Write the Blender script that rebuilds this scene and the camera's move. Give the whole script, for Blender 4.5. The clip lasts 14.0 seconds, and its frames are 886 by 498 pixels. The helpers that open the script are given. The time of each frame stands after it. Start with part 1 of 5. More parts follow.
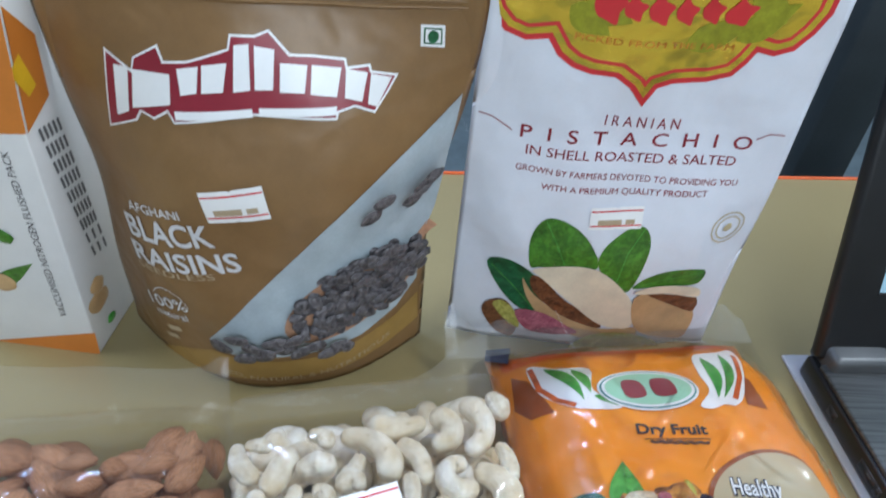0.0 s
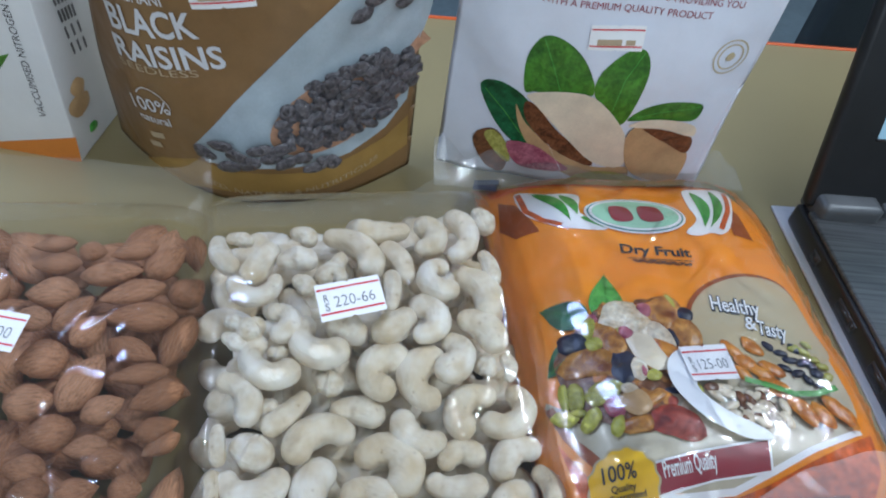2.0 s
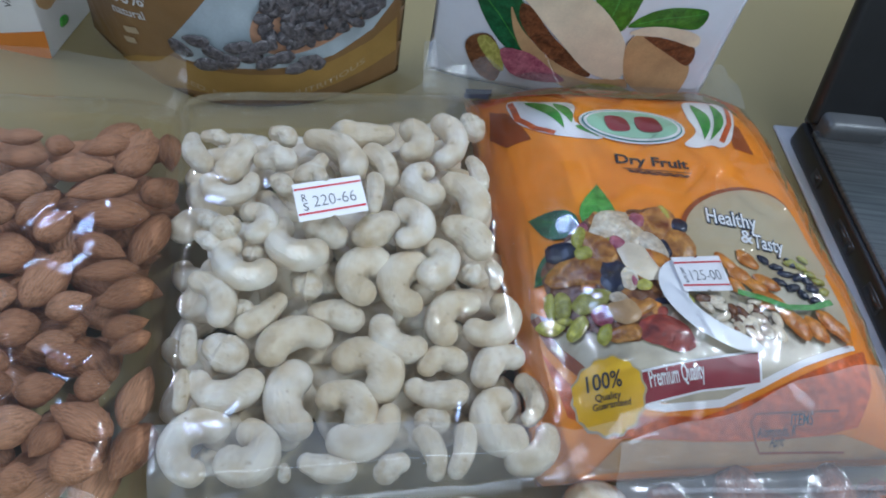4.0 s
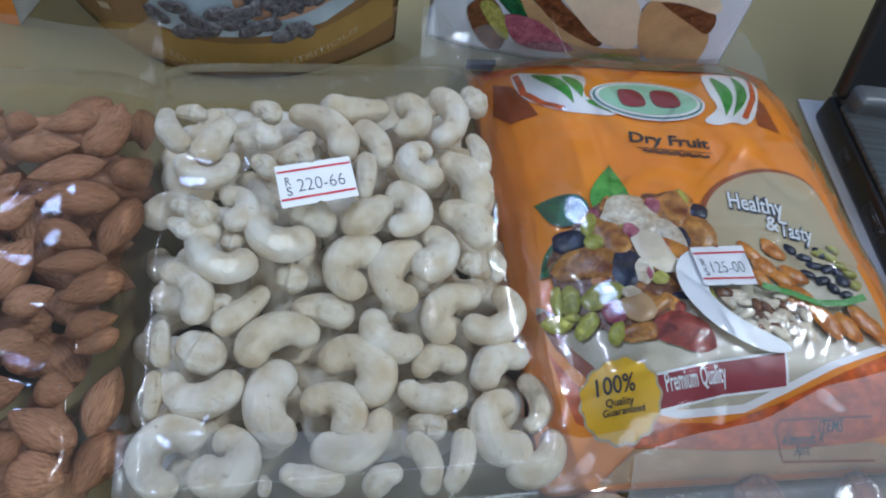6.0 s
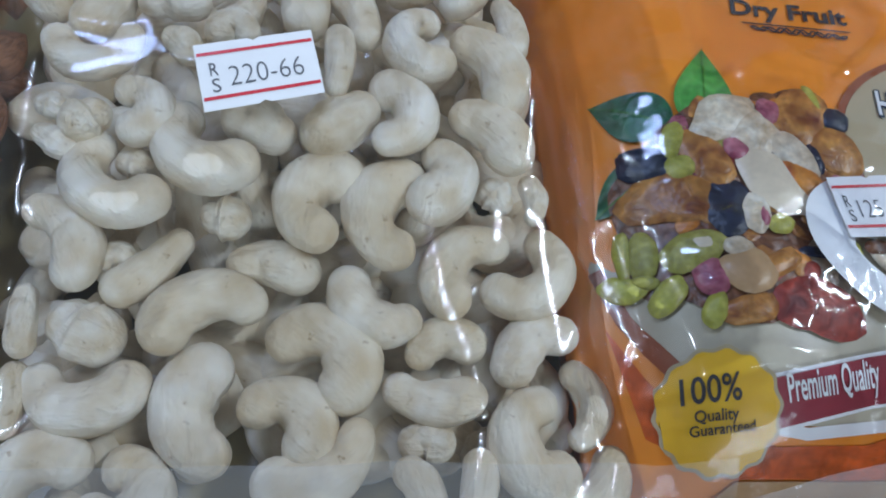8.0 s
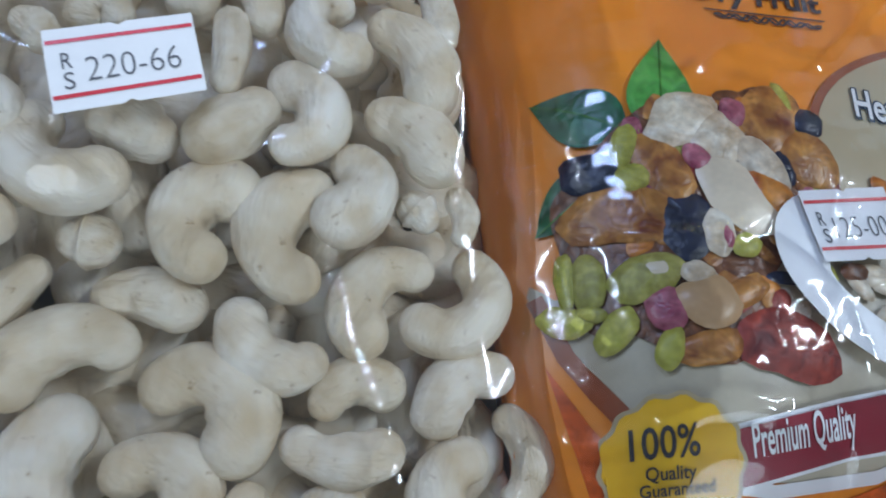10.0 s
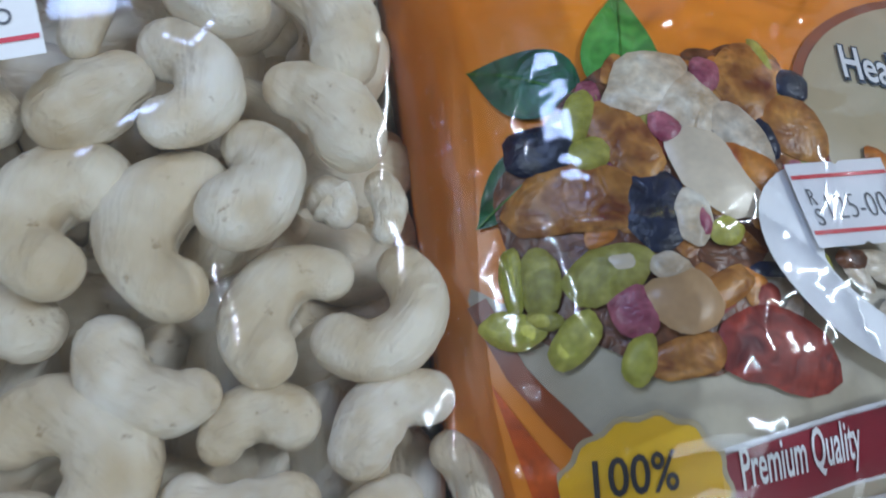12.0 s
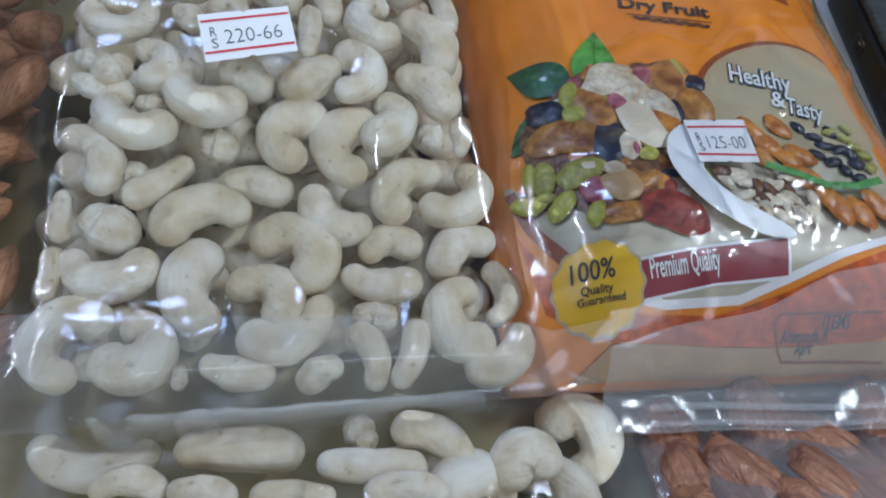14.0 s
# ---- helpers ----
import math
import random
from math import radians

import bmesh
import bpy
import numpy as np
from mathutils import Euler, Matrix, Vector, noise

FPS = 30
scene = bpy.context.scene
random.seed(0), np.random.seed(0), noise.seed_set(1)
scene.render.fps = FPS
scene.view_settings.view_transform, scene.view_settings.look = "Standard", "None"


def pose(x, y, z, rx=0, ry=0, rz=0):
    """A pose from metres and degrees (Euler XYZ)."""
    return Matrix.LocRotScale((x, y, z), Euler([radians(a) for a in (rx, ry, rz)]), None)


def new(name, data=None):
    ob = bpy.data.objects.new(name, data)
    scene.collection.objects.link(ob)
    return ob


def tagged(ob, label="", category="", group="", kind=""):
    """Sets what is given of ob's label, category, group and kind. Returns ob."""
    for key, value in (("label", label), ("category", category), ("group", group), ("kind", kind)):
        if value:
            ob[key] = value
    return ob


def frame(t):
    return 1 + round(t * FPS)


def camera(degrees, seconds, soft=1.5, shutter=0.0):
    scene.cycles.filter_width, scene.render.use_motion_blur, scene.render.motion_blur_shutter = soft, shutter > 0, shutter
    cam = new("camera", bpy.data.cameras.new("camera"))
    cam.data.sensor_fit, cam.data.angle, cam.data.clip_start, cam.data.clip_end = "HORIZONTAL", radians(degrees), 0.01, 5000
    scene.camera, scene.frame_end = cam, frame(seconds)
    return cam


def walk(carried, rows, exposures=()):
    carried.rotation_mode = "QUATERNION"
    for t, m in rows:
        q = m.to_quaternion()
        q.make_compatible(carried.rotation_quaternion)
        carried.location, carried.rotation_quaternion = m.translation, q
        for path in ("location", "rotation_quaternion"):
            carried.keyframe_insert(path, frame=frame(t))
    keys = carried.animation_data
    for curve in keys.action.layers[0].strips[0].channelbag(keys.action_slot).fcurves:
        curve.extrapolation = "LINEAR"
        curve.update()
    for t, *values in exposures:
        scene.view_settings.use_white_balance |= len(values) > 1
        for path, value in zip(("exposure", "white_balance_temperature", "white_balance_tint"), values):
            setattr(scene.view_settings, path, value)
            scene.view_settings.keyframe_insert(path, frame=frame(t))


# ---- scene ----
cam = camera(63.5, 14.0, soft=1.9, shutter=0.4)
METRES, EYE, TILT, LEAN, TURN = 0.35, 0.29, -40.0, -4.5, 0.0
ROWS = [
    (0.0, 0.0, 0.0, 0.0, -0.0, 0.0, 0.0),
    (0.5, -0.0099, 0.0032, -0.0312, 0.45, -1.6, -0.92),
    (1.0, -0.0071, -0.0166, -0.0518, 0.33, -1.6, -1.05),
    (1.5, -0.0026, -0.0093, -0.1011, 0.28, -4.03, -1.8),
    (2.0, 0.0106, 0.0093, -0.1272, -0.31, -6.94, -2.88),
    (2.5, 0.0194, 0.021, -0.1407, -0.31, -8.11, -3.0),
    (3.0, 0.0211, 0.0257, -0.16, -0.25, -10.61, -3.98),
    (5.5, 0.0316, 0.0645, -0.165, -0.49, -12.54, -4.22),
    (6.0, 0.0311, 0.103, -0.1648, -0.1, -14.22, -4.28),
    (6.5, 0.0269, 0.1959, -0.1717, 0.56, -17.62, -4.8),
    (7.0, 0.0376, 0.2744, -0.1814, 0.59, -20.26, -4.38),
    (7.5, 0.0358, 0.3081, -0.1927, 1.01, -22.01, -4.65),
    (10.0, 0.0633, 0.3966, -0.1985, -1.36, -24.49, -5.58),
    (10.5, 0.0865, 0.4351, -0.2097, -4.12, -25.0, -5.51),
    (11.0, 0.087, 0.4573, -0.2113, -4.9, -25.13, -5.57),
    (11.5, 0.0872, 0.4786, -0.2136, -5.69, -25.63, -6.0),
    (12.0, 0.0864, 0.4607, -0.2204, -4.71, -25.44, -5.24),
    (12.5, 0.079, 0.3623, -0.1936, -2.45, -23.41, -4.78),
    (13.0, 0.0815, 0.2589, -0.1901, -1.59, -19.63, -4.4),
    (13.5, 0.0715, 0.2043, -0.2178, -1.0, -18.91, -5.22),
    (14.0, 0.0682, 0.1717, -0.2456, -0.56, -18.3, -5.0),
]
walk(cam, [(t, pose(0, 0, EYE, TILT, LEAN, TURN) @ pose(METRES * x, METRES * y, METRES * z, 90 + pitch, roll, yaw)) for t, x, y, z, yaw, pitch, roll in ROWS], [(0.0, 0.12, 6100, 10), (1.2, 0.10, 6050, 10), (2.0, -0.13, 5900, 10), (3.0, -0.25, 5800, 10), (6.5, -0.43, 5800, 10), (7.5, -0.52, 5800, 10), (11.0, -0.55, 5850, 10), (14.0, -0.50, 5900, 10)])

# ---- forms of the packs: a across, b along, in metres ----


def lerp(a, b, k):
    return a + (b - a) * k


def ease(x, lo, hi):
    k = min(1.0, max(0.0, (x - lo) / (hi - lo)))
    return k * k * (3 - 2 * k)


def turned(cx, cy, deg, a, b):
    c, s = math.cos(math.radians(deg)), math.sin(math.radians(deg))
    return cx + a * c - b * s, cy + a * s + b * c


def pillow(u, v, p=3.5, q=4.0):
    return max(0.0, 1 - abs(u) ** p) * max(0.0, 1 - abs(v) ** q)


def raisin_half(b):
    return lerp(0.0765, 0.0890, ease(b, 0.06, 0.19)) - 0.004 * math.exp(-((b - 0.10) / 0.03) ** 2)


def raisin_front(a, b):
    s = min(1.0, abs(a + 0.0665 - 0.004 * ease(b, 0.05, 0.19)) / raisin_half(b))
    deep = 0.036 * (1 - ease(b, 0.10, 0.205)) + 0.004
    return a, 0.272 - deep * (1 - s * s) + 0.002 * math.sin(34 * a + 41 * b) + 0.0009 * math.sin(95 * a + 30 * b) * math.sin(70 * b - 25 * a), b


def pistachio_front(a, b):
    s = min(1.0, abs(a - 0.097) / 0.0725)
    deep = 0.004 + 0.012 * math.exp(-((b - 0.075) / 0.05) ** 2)
    return a, 0.277 - deep * (1 - s * s) + 0.0012 * math.sin(52 * a - 33 * b) + 0.0010 * math.sin(110 * a + 25 * b) * math.sin(48 * b + 30 * a), b


def mix_top(a, b):
    x, y = turned(0.1320, 0.1680, 8.5, a, b)
    half = lerp(0.0690, 0.0765, ease(b, -0.09, -0.02)) if a < 0 else 0.0670
    long = (b / 0.0935, 4.5) if b > 0 else (b / 0.102, 7.0)
    u = min(1.0, abs(a) / half)
    if a < 0 and u > 0.86:
        u = 0.86 + 0.45 * (u - 0.86)
    z = 0.007 + 0.032 * pillow(u, long[0], 6.0, long[1])
    return x, y, z + 0.0007 * math.sin(70 * a + 45 * b) * math.sin(90 * b - 20 * a)


def cashew_top(a, b):
    x, y = turned(0.0020, 0.1260, 11.0, a, b)
    z = 0.008 + lerp(0.017, 0.036, ease(b, -0.055, 0.03)) * pillow(a / 0.072, b / 0.096, 10.0, 9.0)
    return x, y, z


def almond_top(a, b):
    x, y = turned(-0.1270, 0.1080, 8.5, a, b)
    return x, y, 0.008 + lerp(0.020, 0.030, ease(b, -0.06, 0.03)) * pillow(a / 0.069, b / 0.092, 10.0, 9.0)


def near_cashew_top(a, b):
    x, y = turned(0.0330, -0.0130, 10.0, a, b)
    return x, y, 0.007 + 0.021 * pillow(a / 0.074, b / 0.068, 6.0, 5.0)


def date_top(a, b):
    x, y = turned(0.1750, -0.0120, 6.0, a, b)
    return x, y, 0.006 + 0.022 * pillow(a / 0.072, b / 0.076, 5.0, 4.0)


def box_front(a, b):
    x, y = turned(-0.1535, 0.2465, -6.0, a, 0.0)
    return x, y, b


def box_side(a, b):
    x, y = turned(-0.1535, 0.2465, -6.0, 0.0, a)
    return x, y, b


# ---- light: bluish ceiling panel, two cool tubes and an added fill behind the camera ----
world = bpy.data.worlds.new("world")
scene.world = world
world.use_nodes = True
world.node_tree.nodes["Background"].inputs[0].default_value = (0.75, 0.82, 0.95, 1)
world.node_tree.nodes["Background"].inputs[1].default_value = 0.35
scene.view_settings.exposure = 0.0


def area_lamp(name, m, sx, sy, watts, colour, label):
    data = bpy.data.lights.new(name, "AREA")
    data.shape, data.size, data.size_y, data.energy, data.color = "RECTANGLE", sx, sy, watts, colour
    ob = new(name, data)
    ob.matrix_world = m
    return tagged(ob, label, "lamp")


area_lamp("ceiling_panel_lamp", pose(-0.70, 0.82, 1.78, 0, 0, 8), 0.50, 0.17, 15.0, (0.50, 0.64, 1.0), "square bluish ceiling panel lamp")
# left tube is added fill, set where the films don't mirror it
area_lamp("tube_lamp", pose(-1.75, 0.30, 1.76, 0, 0, 84), 1.2, 0.035, 30, (0.80, 0.90, 1.0), "cool white overhead tube lamp, out of view")
area_lamp("tube_lamp", pose(1.25, 0.50, 1.76, 0, 0, 62), 1.2, 0.06, 33, (0.88, 0.96, 1.0), "cool white overhead tube lamp, out of view")
# added fill that brightens the pack fronts; no such source is known
area_lamp("front_fill_light", pose(0.55, -1.60, 1.36, 74, 0, 0), 1.5, 0.9, 31, (0.83, 0.94, 1.0), "added cool fill lamp behind the camera")


# ---- materials ----
class Mat:
    """A node material with a principled shader and helpers for grain and relief."""

    def __init__(self, name, colour, rough=0.5, metal=0.0, spec=0.5):
        self.m = bpy.data.materials.new(name)
        self.m.use_nodes = True
        self.t = self.m.node_tree
        self.b = self.t.nodes["Principled BSDF"]
        self.b.inputs["Base Color"].default_value = (*colour, 1)
        self.b.inputs["Roughness"].default_value = rough
        self.b.inputs["Metallic"].default_value = metal
        self.b.inputs["Specular IOR Level"].default_value = spec
        self.colour, self.height = colour, None
        self.coord = self.node("ShaderNodeTexCoord").outputs["Object"]

    def node(self, kind, **inputs):
        n = self.t.nodes.new(kind)
        for k, v in inputs.items():
            self.put(n, k.replace("_", " "), v)
        return n

    def put(self, n, key, v):
        if isinstance(v, bpy.types.NodeSocket):
            self.t.links.new(v, n.inputs[key])
        else:
            n.inputs[key].default_value = v

    def noise(self, scale, detail=4.0, stretch=(1, 1, 1), rough=0.55, distort=0.0):
        mp = self.node("ShaderNodeMapping", Vector=self.coord)
        mp.inputs["Scale"].default_value = stretch
        n = self.node("ShaderNodeTexNoise", Vector=mp.outputs[0], Scale=scale, Detail=detail, Roughness=rough, Distortion=distort)
        return n.outputs["Fac"]

    def ramp(self, fac, stops):
        r = self.node("ShaderNodeValToRGB", Fac=fac)
        e = r.color_ramp.elements
        for i, (p, c) in enumerate(stops):
            el = e[i] if i < 2 else e.new(p)
            el.position, el.color = p, (*c, 1)
        return r.outputs["Color"]

    def blend(self, a, b, fac, mode="MIX"):
        n = self.node("ShaderNodeMix")
        n.data_type, n.blend_type = "RGBA", mode
        for k, v in ((6, a), (7, b), (0, fac)):
            if isinstance(v, bpy.types.NodeSocket):
                self.t.links.new(v, n.inputs[k])
            else:
                n.inputs[k].default_value = (*v, 1) if k else v
        return n.outputs[2]

    def paint(self, out):
        self.t.links.new(out, self.b.inputs["Base Color"])
        return self

    def vary(self, amount=0.25, scale=120, fine=900):
        """Light and dark at two scales around the base colour, and from piece to piece."""
        c = self.colour
        lo, hi = tuple(v * (1 - amount) for v in c), tuple(min(1, v * (1 + amount)) for v in c)
        one = self.ramp(self.noise(scale), [(0.3, lo), (0.7, hi)])
        two = self.ramp(self.noise(fine, 2), [(0.3, (1 - amount,) * 3), (0.7, (1, 1, 1))])
        return self.paint(self.blend(one, two, 0.6, "MULTIPLY"))

    def bump(self, fac, depth, strength=1.0, socket=None):
        n = self.node("ShaderNodeBump", Height=fac, Distance=depth, Strength=strength)
        if self.height is not None:
            self.t.links.new(self.height, n.inputs["Normal"])
        self.height = n.outputs[0]
        self.t.links.new(self.height, self.b.inputs["Normal"])
        return self


def film(name, tint=(0.97, 0.975, 0.98), haze=0.015, wrinkle=0.0011, fine=0.00016, gloss=0.7, rough=0.06, cells=34.0):
    """Clear plastic film: see-through, glossy by its angle, slightly milky, creased."""
    m = Mat(name, (0.8, 0.82, 0.85), 0.5)
    m.bump(m.noise(38, 2, (1, 1.6, 1), 0.4, 0.6), wrinkle)
    rid = m.node("ShaderNodeTexVoronoi", Vector=m.coord, Scale=cells)
    rid.feature = "DISTANCE_TO_EDGE"
    m.bump(rid.outputs["Distance"], fine * 1.6, 0.6)
    m.bump(m.noise(160, 1, (1, 1, 1), 0.5, 0.4), fine)
    clear = m.node("ShaderNodeBsdfTransparent", Color=(*tint, 1))
    shine = m.node("ShaderNodeBsdfGlossy", Color=(1, 1, 1, 1), Roughness=rough, Normal=m.height)
    milk = m.node("ShaderNodeBsdfDiffuse", Color=(0.85, 0.87, 0.9, 1), Normal=m.height)
    body = m.node("ShaderNodeMixShader", Fac=haze)
    fres = m.node("ShaderNodeFresnel", IOR=1.45, Normal=m.height)
    amount = m.node("ShaderNodeMath")
    amount.operation = "MULTIPLY"
    m.t.links.new(fres.outputs[0], amount.inputs[0])
    amount.inputs[1].default_value = gloss
    out = m.node("ShaderNodeMixShader", Fac=amount.outputs[0])
    m.t.links.new(clear.outputs[0], body.inputs[1])
    m.t.links.new(milk.outputs[0], body.inputs[2])
    m.t.links.new(body.outputs[0], out.inputs[1])
    m.t.links.new(shine.outputs[0], out.inputs[2])
    m.t.links.new(out.outputs[0], m.t.nodes["Material Output"].inputs["Surface"])
    m.t.nodes.remove(m.b)
    return m.m


def printed(name, colour, rough=0.35, amount=0.06, crinkle=0.0004, metal=0.0):
    m = Mat(name, colour, rough, metal).vary(amount, 260 if amount > 0.18 else 60, 900)
    if crinkle:
        m.bump(m.noise(34, 2, (1, 1, 1), 0.45, 0.3), crinkle * 5)
        m.bump(m.noise(110, 1, (1, 1, 1), 0.4, 0.2), crinkle * 0.5)
    return m.m


def mottled(name, dark, light, rough=0.33, scale=260, relief=0.0006):
    """A print with strong light and dark grain, as fruit and nuts are pictured."""
    m = Mat(name, light, rough)
    mid = tuple((a + b) / 2 for a, b in zip(dark, light))
    one = m.ramp(m.noise(scale, 4, (1, 1, 1), 0.65, 0.5), [(0.30, dark), (0.70, light), (0.5, mid)])
    two = m.ramp(m.noise(scale * 4, 2), [(0.3, (0.62, 0.60, 0.58)), (0.7, (1.1, 1.1, 1.1))])
    m.paint(m.blend(one, two, 0.8, "MULTIPLY"))
    m.bump(m.noise(scale, 3, (1, 1, 1), 0.6, 0.5), relief)
    return m.m


def nut_cashew():
    m = Mat("cashew_skin", (0.80, 0.70, 0.53), 0.5, 0, 0.35)
    rnd = m.node("ShaderNodeObjectInfo").outputs["Random"]
    base = m.ramp(rnd, [(0.0, (0.76, 0.67, 0.52)), (0.5, (0.81, 0.735, 0.61)), (1.0, (0.83, 0.77, 0.67))])
    patch = m.ramp(m.noise(2.0, 3), [(0.34, (0.74, 0.63, 0.46)), (0.60, (1, 1, 1))])
    c = m.blend(base, patch, 0.8, "MULTIPLY")
    spots = m.ramp(m.noise(6.5, 4, (1, 1, 1), 0.6), [(0.27, (0.40, 0.27, 0.15)), (0.36, (1, 1, 1))])
    m.paint(m.blend(c, spots, 0.7, "MULTIPLY"))
    m.b.inputs["Subsurface Weight"].default_value = 0.04
    m.b.inputs["Subsurface Radius"].default_value = (0.004, 0.0025, 0.0012)
    m.bump(m.noise(3.2, 3, (0.8, 1.1, 1.1), 0.5, 0.3), 0.0014)
    groove = m.noise(3.0, 4, (0.5, 2.6, 2.6), 0.6, 0.5)
    m.bump(groove, 0.0006)
    m.bump(m.noise(5.0, 3, (0.35, 4.5, 4.5), 0.55, 0.7), 0.00022)
    m.bump(m.noise(8, 3, (0.8, 1.1, 1.1), 0.6, 0.4), 0.0003)
    m.bump(m.noise(26, 3), 0.00014)
    return m.m


def nut_almond():
    m = Mat("almond_skin", (0.36, 0.15, 0.06), 0.55, 0, 0.3)
    rnd = m.node("ShaderNodeObjectInfo").outputs["Random"]
    base = m.ramp(rnd, [(0.0, (0.36, 0.17, 0.085)), (0.5, (0.47, 0.235, 0.125)), (1.0, (0.56, 0.30, 0.17))])
    streak = m.noise(2.2, 3, (0.8, 8.0, 8.0), 0.6, 0.4)
    grain = m.ramp(streak, [(0.36, (0.60, 0.54, 0.48)), (0.60, (1.15, 1.1, 1.05))])
    c = m.blend(base, grain, 0.85, "MULTIPLY")
    dust = m.ramp(m.noise(16, 3), [(0.55, (0, 0, 0)), (0.75, (0.16, 0.12, 0.09))])
    m.paint(m.blend(c, dust, 0.6, "ADD"))
    m.bump(streak, 0.0007)
    m.bump(m.noise(18, 3, (1, 3, 3)), 0.0003)
    return m.m


CLEAR = film("clear_film", haze=0.012, wrinkle=0.0002, fine=0.00004, gloss=0.6, rough=0.05)
VEIL_WARM = film("clear_film_cloudy", haze=0.16, wrinkle=0.0016, fine=0.0002, gloss=0.9, rough=0.10)
VEIL = film("clear_film_milky", haze=0.09, wrinkle=0.0012, fine=0.0001, gloss=0.55)
CLEAR_SOFT = film("clear_film_header", haze=0.055, wrinkle=0.0016, fine=0.0001, gloss=0.40)
# white haze in this film stands in for glare and grey-white sheen
DATE_FILM = film("clear_film_sheen_haze", haze=0.10, wrinkle=0.0022, fine=0.0003, gloss=1.0, rough=0.16, cells=40.0)
CLEAR_CRINKLED = film("clear_film_crinkled", haze=0.004, wrinkle=0.0010, fine=0.00022, gloss=0.85, rough=0.05, cells=48.0)
CASHEW, ALMOND = nut_cashew(), nut_almond()

TABLE = Mat("table_laminate", (0.38, 0.305, 0.150), 0.32)
TABLE.vary(0.05, 9, 500)
TABLE.bump(TABLE.noise(900, 2), 0.00006)
EDGE = printed("orange_edge_band", (0.80, 0.14, 0.03), 0.4, 0.08, 0)
FLOOR = Mat("floor_tile", (0.14, 0.19, 0.22), 0.35).vary(0.2, 5, 60).m
DARK = Mat("black_laminate", (0.035, 0.042, 0.045), 0.4).vary(0.2, 10, 200).m
# greys of the unseen room, kept low to limit bounced light
WALL = Mat("wall_paint", (0.42, 0.44, 0.45), 0.8).vary(0.06, 3, 90).m
CEILING = Mat("ceiling_paint", (0.45, 0.46, 0.46), 0.9).vary(0.04, 3, 60).m

BROWN = printed("brown_pouch_foil", (0.225, 0.125, 0.050), 0.38, 0.08, 0.0006)
BAND = printed("brown_pouch_foot", (0.34, 0.20, 0.055), 0.33, 0.10, 0.0006)
WHITE = printed("white_pouch_film", (0.70, 0.72, 0.80), 0.30, 0.03, 0.0006)
PAPER = printed("label_paper", (0.84, 0.83, 0.83), 0.6, 0.03, 0.0001)
CARD = printed("white_carton", (0.74, 0.74, 0.75), 0.45, 0.03, 0.0001)
CARD_ORANGE = printed("orange_carton", (0.62, 0.20, 0.03), 0.42, 0.06, 0.0001)
ORANGE = printed("orange_pack_film", (0.84, 0.28, 0.02), 0.30, 0.07, 0.0005)
ORANGE_DEEP = printed("deep_orange_pack_film", (0.66, 0.12, 0.015), 0.30, 0.4, 0.0005)
TOP_SEAL = printed("red_orange_print", (0.80, 0.15, 0.015), 0.30, 0.07, 0.0005)
RUST = printed("rust_print", (0.30, 0.075, 0.02), 0.32, 0.15, 0.0004)
RED = printed("red_print", (0.62, 0.03, 0.04), 0.35, 0.06, 0.0002)
MAROON = printed("maroon_print", (0.26, 0.02, 0.035), 0.35, 0.08, 0.0002)
INK = printed("dark_ink", (0.035, 0.03, 0.035), 0.45, 0.05, 0)
GREY_INK = printed("grey_ink", (0.12, 0.12, 0.13), 0.5, 0.05, 0)
PALE_INK = printed("pale_print", (0.60, 0.60, 0.62), 0.35, 0.04, 0.0002)
TAN_INK = printed("tan_print", (0.44, 0.34, 0.22), 0.35, 0.04, 0.0002)
WHITE_INK = printed("white_print", (0.82, 0.82, 0.83), 0.35, 0.03, 0.0002)
GREY_BLUE = printed("grey_blue_print", (0.40, 0.46, 0.50), 0.28, 0.12, 0.0005)
GOLD = printed("gold_foil", (0.80, 0.60, 0.08), 0.22, 0.12, 0.0009, 0.75)
OLIVE = printed("olive_print", (0.30, 0.30, 0.02), 0.3, 0.2, 0.0004)
GREEN = mottled("leaf_green_print", (0.02, 0.10, 0.01), (0.09, 0.30, 0.03), scale=140)
GREEN_DEEP = mottled("deep_green_print", (0.005, 0.055, 0.018), (0.025, 0.19, 0.07), scale=140)
GREEN_LIGHT = mottled("light_green_print", (0.03, 0.24, 0.03), (0.14, 0.46, 0.09), scale=140)
MINT = printed("mint_print", (0.34, 0.60, 0.42), 0.32, 0.05, 0.0003)
TEAL = printed("teal_print", (0.05, 0.24, 0.24), 0.32, 0.05, 0.0003)
CREAM = printed("cream_print", (0.49, 0.40, 0.245), 0.32, 0.06, 0.0003)
BEIGE = printed("beige_print", (0.52, 0.46, 0.34), 0.32, 0.08, 0.0003)
SHELL = printed("shell_print", (0.80, 0.69, 0.52), 0.33, 0.12, 0.0003)
SHELL_DARK = mottled("shell_inner_print", (0.06, 0.02, 0.01), (0.30, 0.12, 0.05))
NUT_TAN = printed("nut_tan_print", (0.56, 0.36, 0.18), 0.33, 0.17, 0.0003)
KERNEL = mottled("kernel_print", (0.28, 0.27, 0.03), (0.58, 0.54, 0.16), scale=150, rough=0.45)
PINK = mottled("pink_print", (0.24, 0.03, 0.08), (0.62, 0.22, 0.28))
YELLOW = printed("yellow_print", (0.80, 0.48, 0.02), 0.3, 0.1, 0.0003)
CREAM_NUT = mottled("cream_nut_print", (0.58, 0.42, 0.24), (0.88, 0.84, 0.72), scale=120)
